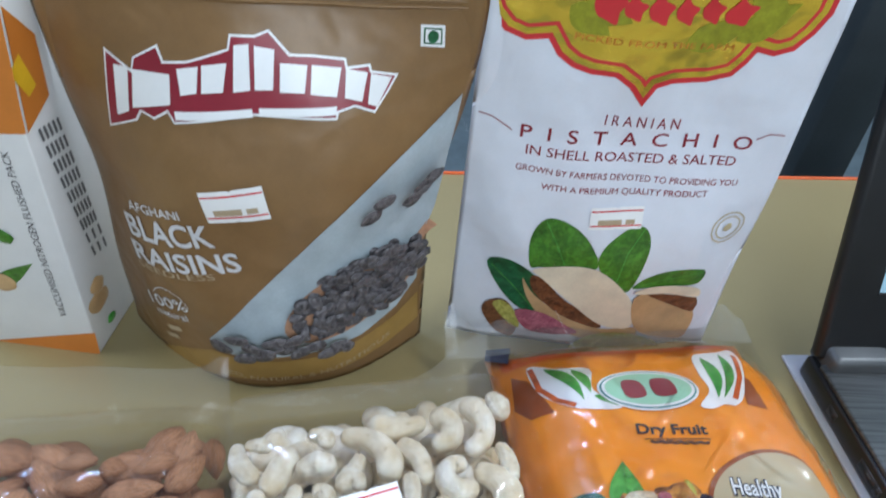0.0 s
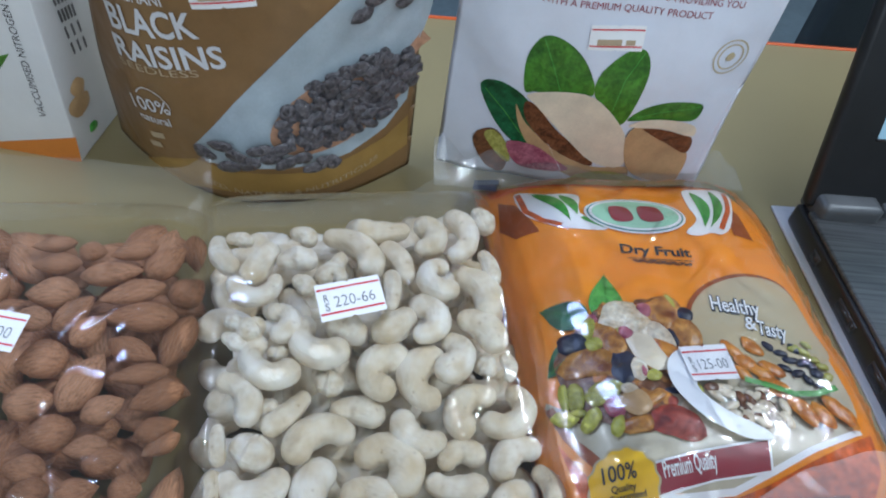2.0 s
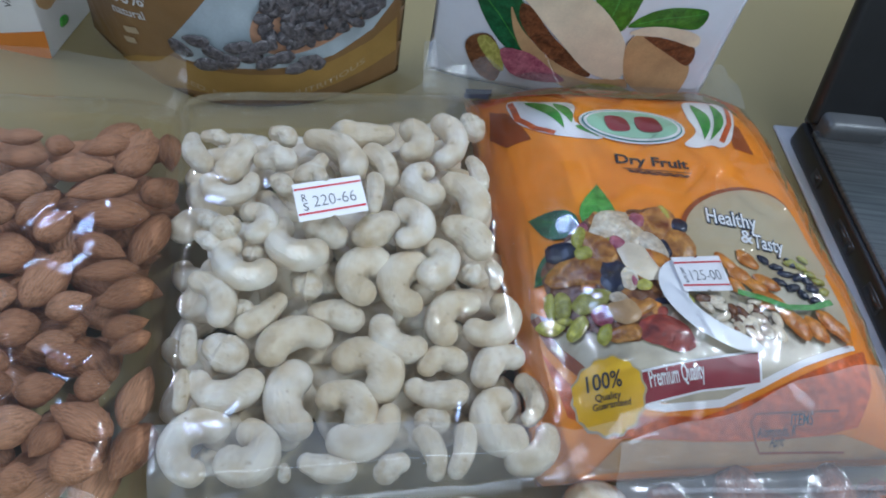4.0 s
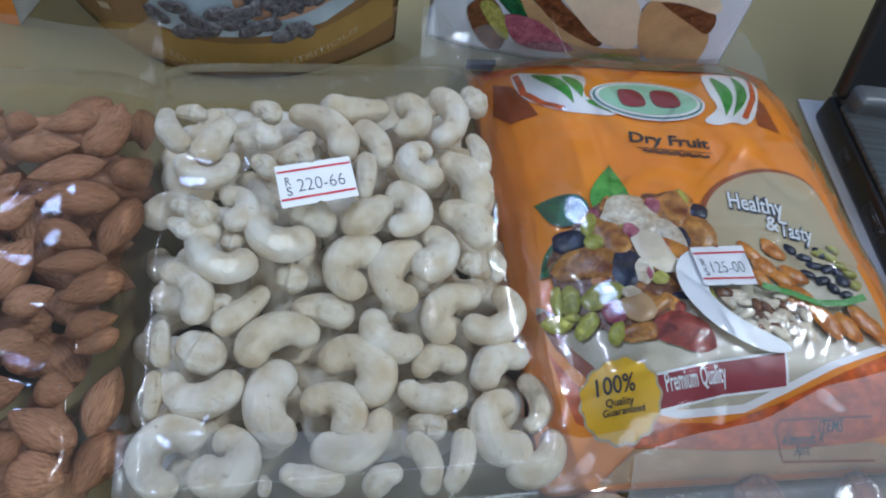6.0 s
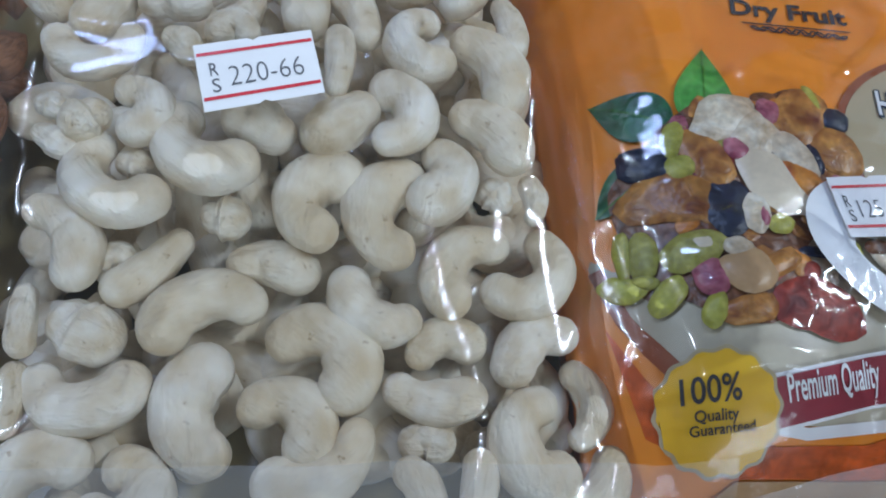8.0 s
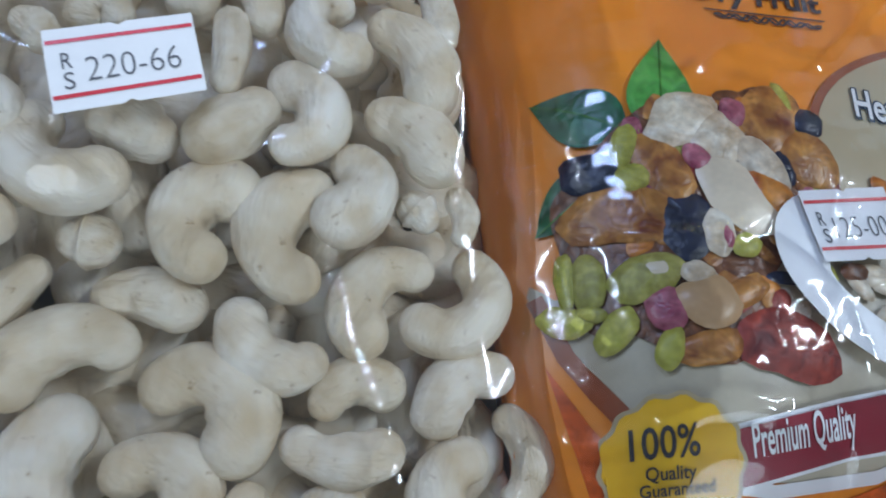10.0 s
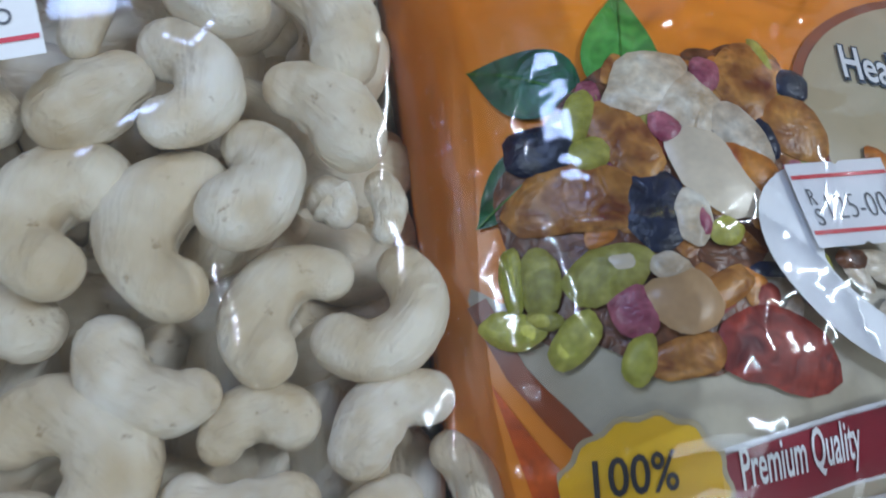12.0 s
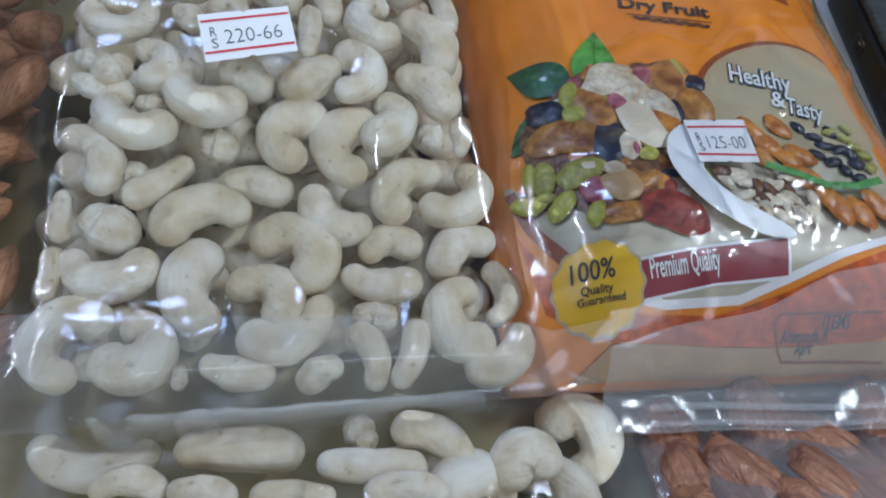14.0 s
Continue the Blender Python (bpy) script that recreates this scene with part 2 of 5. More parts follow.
DARK_RED = mottled("dark_red_print", (0.12, 0.01, 0.01), (0.46, 0.07, 0.04), scale=200, rough=0.5)
RAISIN = mottled("raisin_print", (0.012, 0.011, 0.014), (0.22, 0.20, 0.215), 0.3, 420, 0.0012)
SPOON = printed("spoon_print", (0.52, 0.28, 0.17), 0.33, 0.2, 0.0003)
NAVY = mottled("navy_print", (0.004, 0.005, 0.012), (0.035, 0.045, 0.10))
APRICOT = mottled("apricot_print", (0.42, 0.10, 0.01), (0.84, 0.36, 0.06), scale=160)
FIG = mottled("fig_print", (0.16, 0.025, 0.012), (0.76, 0.38, 0.09), scale=170)
GRAPE = mottled("green_raisin_print", (0.34, 0.35, 0.025), (0.66, 0.62, 0.15), scale=130, rough=0.45)
SILVER = Mat("brushed_deck", (0.16, 0.165, 0.17), 0.38, 0.55)
SILVER.paint(SILVER.ramp(SILVER.noise(90, 4, (0.25, 9, 1)), [(0.3, (0.055, 0.058, 0.062)), (0.7, (0.13, 0.133, 0.137))]))
HINGE = Mat("grey_plastic", (0.09, 0.093, 0.097), 0.42, 0.3).vary(0.1, 60, 900).m
BLACK = Mat("black_plastic", (0.010, 0.010, 0.011), 0.35).vary(0.2, 60, 900).m
PORT = Mat("port_metal", (0.06, 0.06, 0.062), 0.4, 0.6).vary(0.1, 200, 900).m
LILAC = film("lilac_sleeve", (0.80, 0.78, 0.92), 0.55, 0.002)
DATE = Mat("dried_date_skin", (0.30, 0.09, 0.04), 0.34, 0, 0.5)
DATE.paint(DATE.ramp(DATE.noise(3.0, 4, (1, 3.5, 3.5), 0.65, 0.6), [(0.32, (0.16, 0.060, 0.035)), (0.68, (0.46, 0.20, 0.11))]))
DATE.bump(DATE.noise(2.6, 4, (1, 4, 4), 0.65, 0.9), 0.0022)
DATE.bump(DATE.noise(14, 3), 0.0008)
GLOW = bpy.data.materials.new("screen_glow")
GLOW.use_nodes = True
GLOW.node_tree.nodes["Principled BSDF"].inputs["Base Color"].default_value = (0.02, 0.03, 0.04, 1)
GLOW.node_tree.nodes["Principled BSDF"].inputs["Emission Color"].default_value = (0.30, 0.52, 0.66, 1)
GLOW.node_tree.nodes["Principled BSDF"].inputs["Emission Strength"].default_value = 0.9


# ---- builders ----
def mat_of(material):
    return material.m if isinstance(material, Mat) else material


def link_mesh(name, bm, material, smooth=True):
    me = bpy.data.meshes.new(name)
    bm.to_mesh(me)
    bm.free()
    me.materials.append(mat_of(material))
    if smooth:
        me.shade_smooth()
    return new(name, me)


def part(name, bm, material, parent, label="", smooth=True):
    ob = link_mesh(name, bm, material, smooth)
    ob.parent = parent
    ob.matrix_parent_inverse = parent.matrix_world.inverted()
    return tagged(ob, label) if label else ob


def thing(name, label, category, place=(0, 0, 0), group="", kind=""):
    ob = new(name)
    ob.empty_display_size = 0.02
    ob.location = place
    bpy.context.view_layer.update()
    return tagged(ob, label, category, group, kind)


def block(x0, x1, y0, y1, z0, z1, bevel=0.0, segs=2, m=None):
    bm = bmesh.new()
    bmesh.ops.create_cube(bm, size=1)
    for v in bm.verts:
        v.co = Vector((lerp(x0, x1, v.co.x + 0.5), lerp(y0, y1, v.co.y + 0.5), lerp(z0, z1, v.co.z + 0.5)))
    if bevel:
        bmesh.ops.bevel(bm, geom=bm.edges[:], offset=bevel, segments=segs, affect="EDGES", profile=0.6)
    if m is not None:
        bm.transform(m)
    return bm


def sheet(point, a0, a1, b0, b1, na, nb, back=None, trim=None):
    """A skin over a form; back closes it underneath."""
    bm = bmesh.new()
    rows = []
    for j in range(nb + 1):
        row = []
        for i in range(na + 1):
            a, b = lerp(a0, a1, i / na), lerp(b0, b1, j / nb)
            if trim:
                a, b = trim(a, b)
            row.append(bm.verts.new(point(a, b)))
        rows.append(row)
    for j in range(nb):
        for i in range(na):
            bm.faces.new((rows[j][i], rows[j][i + 1], rows[j + 1][i + 1], rows[j + 1][i]))
    if back:
        low = []
        for j in range(nb + 1):
            low.append([rows[j][i] if i in (0, na) or j in (0, nb) else bm.verts.new(back(lerp(a0, a1, i / na), lerp(b0, b1, j / nb))) for i in range(na + 1)])
        for j in range(nb):
            for i in range(na):
                f = (low[j][i], low[j + 1][i], low[j + 1][i + 1], low[j][i + 1])
                if bm.faces.get(f) is None:
                    bm.faces.new(f)
    return bm


def normal_of(point, a, b):
    e = 0.0006
    p = Vector(point(a, b))
    n = (Vector(point(a + e, b)) - p).cross(Vector(point(a, b + e)) - p).normalized()
    return p, n


def drape(bm, point, lift):
    """Lay a flat drawing (x across, y along) over a form, a little proud of it; its z adds to the height."""
    for v in bm.verts:
        p, n = normal_of(point, v.co.x, v.co.y)
        v.co = p + n * (lift + v.co.z)
    return bm


def finer(bm, step):
    bmesh.ops.triangulate(bm, faces=bm.faces[:])
    for _ in range(5):
        long = [e for e in bm.edges if e.calc_length() > step]
        if not long:
            break
        bmesh.ops.subdivide_edges(bm, edges=long, cuts=1)
        bmesh.ops.triangulate(bm, faces=bm.faces[:])
    return bm


def outline(pts, step=0.005):
    bm = bmesh.new()
    bm.faces.new([bm.verts.new((x, y, 0)) for x, y in pts])
    bmesh.ops.recalc_face_normals(bm, faces=bm.faces[:])
    if bm.faces[0].normal.z < 0:
        bmesh.ops.reverse_faces(bm, faces=bm.faces[:])
    return finer(bm, step)


def rounded(pts, n=6):
    """A closed smooth line through a few points."""
    out = []
    k = len(pts)
    for i in range(k):
        p0, p1, p2, p3 = (Vector(pts[(i + d) % k]) for d in (-1, 0, 1, 2))
        for j in range(n):
            t = j / n
            q = 0.5 * (2 * p1 + (p2 - p0) * t + (2 * p0 - 5 * p1 + 4 * p2 - p3) * t * t + (3 * p1 - p0 - 3 * p2 + p3) * t ** 3)
            out.append((q.x, q.y))
    return out


def oval(c, ra, rb, deg=0.0, n=36, wave=0.0, lobes=0):
    out = []
    for i in range(n):
        t = 2 * math.pi * i / n
        k = 1 + wave * math.cos(lobes * t)
        x, y = turned(c[0], c[1], deg, ra * k * math.cos(t), rb * k * math.sin(t))
        out.append((x, y))
    return out


def leaf_line(p, q, wide, bend=0.0, n=12):
    """A pointed leaf from stalk p to tip q."""
    p, q = Vector(p), Vector(q)
    d = q - p
    s = Vector((-d.y, d.x))
    one, two = [], []
    for i in range(n + 1):
        t = i / n
        mid = p + d * t + s * bend * math.sin(math.pi * t)
        h = wide * math.sin(math.pi * t ** 0.8) * (1 - 0.25 * t)
        one.append(mid + s.normalized() * h)
        two.append(mid - s.normalized() * h)
    line = one + two[-2:0:-1]
    return [(v.x, v.y) for v in line]


def ribbon(pts, wide):
    """A stroke of even width through points."""
    one, two = [], []
    for i, p in enumerate(pts):
        d = Vector(pts[min(i + 1, len(pts) - 1)]) - Vector(pts[max(i - 1, 0)])
        n = Vector((-d.y, d.x)).normalized() * wide / 2
        one.append((p[0] + n.x, p[1] + n.y))
        two.append((p[0] - n.x, p[1] - n.y))
    return one + two[::-1]


def decal(name, pts, point, lift, material, parent, label="", step=0.005):
    return part(name, drape(outline(pts, step), point, lift), material, parent, label)


def dome(bm, c, ra, rb, deg, high, n=12, lump=0.1, seed=0):
    """A shallow raised oval of a print, added to a flat drawing."""
    rings = []
    for k, (s, h) in enumerate(((1.0, 0.0), (0.86, 0.55), (0.55, 0.9))):
        ring = []
        for i in range(n):
            t = 2 * math.pi * i / n
            w = 1 + lump * noise.noise((math.cos(t) * 1.3 + seed, math.sin(t) * 1.3, seed * 0.7))
            x, y = turned(c[0], c[1], deg, ra * s * w * math.cos(t), rb * s * w * math.sin(t))
            ring.append(bm.verts.new((x, y, high * h)))
        rings.append(ring)
    top = bm.verts.new((c[0], c[1], high))
    for r0, r1 in zip(rings, rings[1:]):
        for i in range(n):
            bm.faces.new((r0[i], r0[(i + 1) % n], r1[(i + 1) % n], r1[i]))
    for i in range(n):
        bm.faces.new((rings[-1][i], rings[-1][(i + 1) % n], top))


def lettering(text, p, q, high, point, lift, material, parent, name="lettering", shear=0.0, fat=0.0, arc=0.0, label=""):
    """Words from baseline start p to end q, of that height, over a form."""
    cu = bpy.data.curves.new(name, "FONT")
    cu.body, cu.size, cu.offset, cu.shear, cu.resolution_u = text, 1.0, fat, shear, 3
    tmp = bpy.data.objects.new("tmp", cu)
    scene.collection.objects.link(tmp)
    me = bpy.data.meshes.new_from_object(tmp.evaluated_get(bpy.context.evaluated_depsgraph_get()))
    bpy.data.objects.remove(tmp)
    bpy.data.curves.remove(cu)
    bm = bmesh.new()
    bm.from_mesh(me)
    bpy.data.meshes.remove(me)
    xs = [v.co.x for v in bm.verts]
    x0, x1 = min(xs), max(xs)
    p, q = Vector(p), Vector(q)
    d = q - p
    up = Vector((-d.y, d.x)).normalized()
    for v in bm.verts:
        k = (v.co.x - x0) / (x1 - x0)
        w = p + d * k + up * (v.co.y / 0.70 * high + arc * 4 * k * (1 - k))
        v.co = Vector((w.x, w.y, 0))
    return part(name, drape(bm, point, lift), material, parent, label)


def bars(rows, point, lift, material, parent, name="writing_line"):
    """Writing too small to read: plain bars from p to q of that height."""
    for p, q, h in rows:
        part(name, drape(outline(ribbon([p, ((p[0] + q[0]) / 2, (p[1] + q[1]) / 2), q], h), 0.006), point, lift), material, parent)


def price_label(ends, point, lift, parent, text="", high=0.0145):
    """A small white price sticker with red lines, between the middles of its short sides; its edges are notched."""
    (xa, ya), (xb, yb) = ends
    c, deg, wide = ((xa + xb) / 2, (ya + yb) / 2), math.degrees(math.atan2(yb - ya, xb - xa)), math.hypot(xb - xa, yb - ya)

    def at(x, y):
        return turned(c[0], c[1], deg, x, y)
    w, h = wide / 2, high / 2
    pts = [at(-w, -h), at(-0.1 * w, -h), at(0, -h + 0.0006), at(0.1 * w, -h), at(w, -h), at(w, h), at(0.1 * w, h), at(0, h - 0.0006), at(-0.1 * w, h), at(-w, h)]
    ob = decal("price_label", pts, point, lift, PAPER, parent, "white paper price sticker with red lines", 0.004)
    for s in (-1, 1):
        part("red_line", drape(outline(ribbon([at(-w * 0.97, s * h * 0.66), at(0, s * h * 0.66), at(w * 0.97, s * h * 0.66)], 0.0007), 0.004), point, lift + 0.00015), RED, ob)
    if text:
        lettering(text, at(-w * 0.50, -h * 0.38), at(w * 0.74, -h * 0.38), high * 0.30, point, lift + 0.00015, GREY_INK, ob, fat=-0.014)
        lettering("R", at(-w * 0.80, -h * 0.02), at(-w * 0.66, -h * 0.02), high * 0.20, point, lift + 0.00015, GREY_INK, ob)
        lettering("S", at(-w * 0.80, -h * 0.50), at(-w * 0.66, -h * 0.50), high * 0.20, point, lift + 0.00015, GREY_INK, ob)
    else:
        bars([(at(-w * 0.7, -h * 0.35), at(w * 0.2, -h * 0.35), 0.0028), (at(w * 0.35, -h * 0.35), at(w * 0.7, -h * 0.35), 0.0024)], point, lift + 0.00015, TAN_INK, ob)
    return ob


# ---- nuts ----
def cashew_mesh(chord, fat, sag, seed):
    """One kernel in units of its own length: a thick crescent with a round head, a thinner curled tail and a seam."""
    unit = chord + 2 * fat
    c, r0, h = chord / unit, fat / unit, sag * chord / unit
    bm = bmesh.new()
    ns, nt = 18, 14
    if h > 0.02 * c:
        big_r = (c * c / 4 + h * h) / (2 * h)
        half = math.asin(min(1.0, c / 2 / big_r)) if h < c / 2 else math.pi - math.asin(min(1.0, c / 2 / big_r))
    else:
        big_r = half = 0.0

    def spine(t):
        if half:
            g = (2 * t - 1) * half
            return Vector((big_r * math.sin(g), big_r * math.cos(g) - big_r + h, 0)), Vector((math.cos(g), -math.sin(g), 0))
        return Vector(((t - 0.5) * c, 0, 0)), Vector((1, 0, 0))
    head = 1 if math.sin(seed * 3.1) > 0 else -1
    stations = [(0.0, o) for o in (0.99, 0.92, 0.75, 0.5, 0.24)] + [(k / nt, 0.0) for k in range(nt + 1)] + [(1.0, o) for o in (0.24, 0.5, 0.75, 0.92, 0.99)]
    rings = []
    for t, o in stations:
        s = math.sin(math.pi * t)
        p0, tan = spine(t)
        nrm = Vector((-tan.y, tan.x, 0))
        big = r0 * (0.88 + 0.13 * s + 0.09 * head * math.cos(math.pi * t) + 0.10 * noise.noise((seed, t * 2.6, 0)))
        cap, side = math.sqrt(1 - o * o), -1 if t < 0.5 else 1
        ring = []
        for k in range(ns):
            g = 2 * math.pi * k / ns
            r = big * cap * (1 + 0.10 * noise.noise((math.cos(g) * 1.3 + seed, math.sin(g) * 1.3, t * 3.4 + side * o)))
            inner = 0.17 * math.exp(-((g - math.pi) / 0.30) ** 2) * (0.25 + 0.75 * s) * min(1.0, 0.5 * chord / fat)
            outer = 0.05 * math.exp(-((min(g, 2 * math.pi - g)) / 0.22) ** 2)
            p = p0 + tan * side * o * big + nrm * (r * (1 - inner - outer) * math.cos(g)) + Vector((0, 0, r * 0.95 * math.sin(g)))
            ring.append(bm.verts.new(p))
        rings.append(ring)
    for r1, r2 in zip(rings, rings[1:]):
        for k in range(ns):
            bm.faces.new((r1[k], r2[k], r2[(k + 1) % ns], r1[(k + 1) % ns]))
    bm.faces.new(rings[0])
    bm.faces.new(rings[-1][::-1])
    bmesh.ops.recalc_face_normals(bm, faces=bm.faces[:])
    me = bpy.data.meshes.new("cashew_nut")
    bm.to_mesh(me)
    bm.free()
    me.materials.append(CASHEW)
    me.shade_smooth()
    return me


KERNELS = [cashew_mesh(0.0165, 0.0055 + 0.0003 * (k % 3), 0.22 + 0.06 * k, 3.7 * k) for k in range(6)]
count_of = {"n": 0}


def turn_of(point):
    """By how many degrees a lying form is turned on the table."""
    p, q = Vector(point(0, 0)), Vector(point(0.001, 0))
    return math.degrees(math.atan2(q.y - p.y, q.x - p.x))


def cashew(point, a, b, deg, chord, r, sag, group, rise=0.0, shaped=True):
    """A kernel just under the film of a bag, lying on its side: the chord and sagitta of its spine, and its radius."""
    count_of["n"] += 1
    me = cashew_mesh(chord, r, sag, 2.3 * count_of["n"]) if shaped else KERNELS[count_of["n"] % len(KERNELS)]
    ob = new("cashew_nut", me)
    p, n = normal_of(point, a, b)
    rx, ry = (random.uniform(-7, 7), random.uniform(-4, 4)) if shaped else (random.uniform(-40, 40), random.uniform(-15, 15))
    ob.matrix_world = Matrix.Translation((p.x, p.y, max(r + 0.0010, p.z - r * 0.95 - 0.0006 + rise))) @ pose(0, 0, 0, 0, 0, deg + turn_of(point)) @ pose(0, 0, 0, rx, ry, 0) @ Matrix.Scale(chord + 2 * r, 4)
    return tagged(ob, "cream-white whole cashew kernel inside a clear plastic bag", "cashew", group)


def almond_mesh(seed):
    bm = bmesh.new()
    nr, ns = 15, 12
    rings = []
    for i in range(nr):
        t = i / (nr - 1)
        r = 0.5 * (math.sin(math.pi * t ** 0.82) ** 0.80 if 0 < t < 1 else 0.03)
        ring = []
        for k in range(ns):
            g = 2 * math.pi * k / ns
            w = 1 + 0.05 * noise.noise((math.cos(g) + seed, math.sin(g), t * 3)) + 0.02 * math.cos(7 * g)
            ring.append(bm.verts.new((t - 0.5, r * w * math.cos(g), 0.72 * r * w * math.sin(g))))
        rings.append(ring)
    for r0, r1 in zip(rings, rings[1:]):
        for k in range(ns):
            bm.faces.new((r0[k], r1[k], r1[(k + 1) % ns], r0[(k + 1) % ns]))
    bm.faces.new(rings[0])
    bm.faces.new(rings[-1][::-1])
    bmesh.ops.recalc_face_normals(bm, faces=bm.faces[:])
    me = bpy.data.meshes.new("almond")
    bm.to_mesh(me)
    bm.free()
    me.materials.append(ALMOND)
    me.shade_smooth()
    return me


ALMONDS = [almond_mesh(5.3 * k) for k in range(4)]


def almond(point, a, b, deg, length, r, group, rise=0.0):
    count_of["n"] += 1
    ob = new("almond", ALMONDS[count_of["n"] % 4])
    p, n = normal_of(point, a, b)
    flip = 180 * (count_of["n"] % 2)
    ob.matrix_world = Matrix.Translation(p - Vector((0, 0, r * 0.95 - rise))) @ pose(0, 0, 0, 0, 0, deg + flip + turn_of(point)) @ pose(0, 0, 0, random.uniform(-20, 20), random.uniform(-5, 5), 0) @ Matrix.Diagonal((length, 2 * r, 2 * r, 1))
    return tagged(ob, "brown whole almond with striated skin inside a clear bag", "almond", group)


def heap(point, parent, items, lift, high=0.0009, name="printed_fruit", step=0.00002):
    """Printed fruit and nuts, each a slightly raised oval: centre, half sizes in millimetres, turn, print colour."""
    for k, ((c, ra, rb, deg, material)) in enumerate(items):
        bm = bmesh.new()
        dome(bm, c, ra * 0.001, rb * 0.001, deg, high, 18, 0.24, k * 1.7)
        part(name, drape(bm, point, lift + step * k), material, parent)


def scaled(pts, k):
    cx, cy = sum(p[0] for p in pts) / len(pts), sum(p[1] for p in pts) / len(pts)
    return [(cx + (x - cx) * k, cy + (y - cy) * k) for x, y in pts]


def inset(pts, d):
    """A closed line moved inwards by d, corner by corner."""
    n = len(pts)
    turn = sum(pts[i][0] * pts[(i + 1) % n][1] - pts[(i + 1) % n][0] * pts[i][1] for i in range(n))
    sign = 1 if turn > 0 else -1
    out = []
    for i in range(n):
        p0, p1, p2 = Vector(pts[i - 1]), Vector(pts[i]), Vector(pts[(i + 1) % n])
        e0, e1 = (p1 - p0).normalized(), (p2 - p1).normalized()
        n0, n1 = Vector((-e0.y, e0.x)) * sign, Vector((-e1.y, e1.x)) * sign
        m = (n0 + n1).normalized()
        q = p1 + m * min(1.8 * d, d / max(0.45, m.dot(n0)))
        out.append((q.x, q.y))
    return out


# ---- the room and the table ----
def structure(name, bm, material, label, category):
    return tagged(link_mesh(name, bm, material, False), label, category, kind="structure")


structure("floor", block(-2.6, 2.6, -1.8, 3.0, -0.78, -0.74), FLOOR, "dark blue-grey tiled floor below the table", "floor")
# ceiling and walls are out of view, added to enclose and bounce light
structure("ceiling", block(-2.6, 2.6, -1.8, 3.0, 1.95, 2.0), CEILING, "unseen plain grey ceiling added to close the room", "ceiling")
structure("wall_north", block(-2.6, 2.6, 3.0, 3.1, -0.74, 1.95), WALL, "unseen pale grey wall added behind the table", "wall")
structure("wall_west", block(-2.7, -2.6, -1.8, 3.0, -0.74, 1.95), WALL, "unseen pale grey wall added to close the room", "wall")
# unseen south wall, opened only to hold the added fill lamp
south = structure("wall_south", block(-2.6, 2.6, -1.80, -1.50, -0.74, 0.86), WALL, "unseen pale grey wall around the fill lamp's opening", "wall")
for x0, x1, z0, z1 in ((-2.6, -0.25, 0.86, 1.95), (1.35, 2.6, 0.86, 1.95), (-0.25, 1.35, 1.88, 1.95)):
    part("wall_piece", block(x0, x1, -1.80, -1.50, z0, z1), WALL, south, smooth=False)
# made-up opening and frame around the fill lamp
window = tagged(new("fill_opening"), "unseen opening added for the fill lamp, with a grey metal frame", "window", kind="structure")
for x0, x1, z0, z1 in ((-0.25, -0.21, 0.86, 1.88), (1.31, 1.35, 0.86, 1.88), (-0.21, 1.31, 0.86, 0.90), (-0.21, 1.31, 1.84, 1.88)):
    part("opening_frame", block(x0, x1, -1.79, -1.74, z0, z1, 0.004, 1), HINGE, window, smooth=False)
part("opening_sill", block(-0.27, 1.37, -1.51, -1.46, 0.83, 0.86, 0.004, 1), WALL, window, smooth=False)
structure("wall_east", block(2.6, 2.7, -1.8, 3.0, -0.74, 1.95), WALL, "unseen pale grey wall added to close the room", "wall")

# lamp housings are assumed and stay out of view
for nm, m, sx, sy in (("panel_lamp_housing", pose(-0.70, 0.82, 1.78, 0, 0, 8), 0.50, 0.17), ("tube_lamp_housing", pose(-1.75, 0.30, 1.76, 0, 0, 84), 1.2, 0.035), ("tube_lamp_housing", pose(1.25, 0.50, 1.76, 0, 0, 62), 1.2, 0.06)):
    box = thing(nm, "housing added above an overhead lamp, out of view", "lamp", tuple(m.translation))
    part("tray", block(-sx / 2 - 0.02, sx / 2 + 0.02, -sy / 2 - 0.02, sy / 2 + 0.02, 0.004, 0.05, 0.004, 1, m), CEILING, box)
    part("hanger", block(-0.02, 0.02, -0.02, 0.02, 0.05, 1.95 - m.translation.z, 0.003, 1, m), CEILING, box)

table = thing("table", "beige laminate table top with an orange edge band", "table", (0.1, 0, -0.74))
TURN_T = pose(0.0253, 0.4351, 0, 0, 0, 5.2)
part("tabletop", block(-1.3, 1.3, -1.0, -0.0035, -0.028, 0.0, 0.001, 1, TURN_T), TABLE, table, "beige speckled laminate top")
part("edge_band", block(-1.3, 1.3, -0.0035, 0.0, -0.028, 0.0004, 0.0006, 1, TURN_T), EDGE, table, "orange plastic edge band")
for lx in (-1.2, 1.2):
    for ly in (-0.92, -0.08):
        part("leg", block(lx - 0.025, lx + 0.025, ly - 0.025, ly + 0.025, -0.74, -0.028, 0.003, 1, TURN_T), DARK, table)

# dark upright fitted to the camera's view; its distance and foot are assumed
stand = thing("black_post", "tall black upright post behind the table, placed to fit the view", "stand", (0.66, 1.0, -0.74))
part("post", block(0.605, 0.690, 0.950, 1.010, -0.71, 0.62, 0.004, 1), DARK, stand, "flat black post")
part("base", block(0.50, 0.80, 0.88, 1.10, -0.74, -0.71, 0.004, 1), DARK, stand, "flat black foot plate")

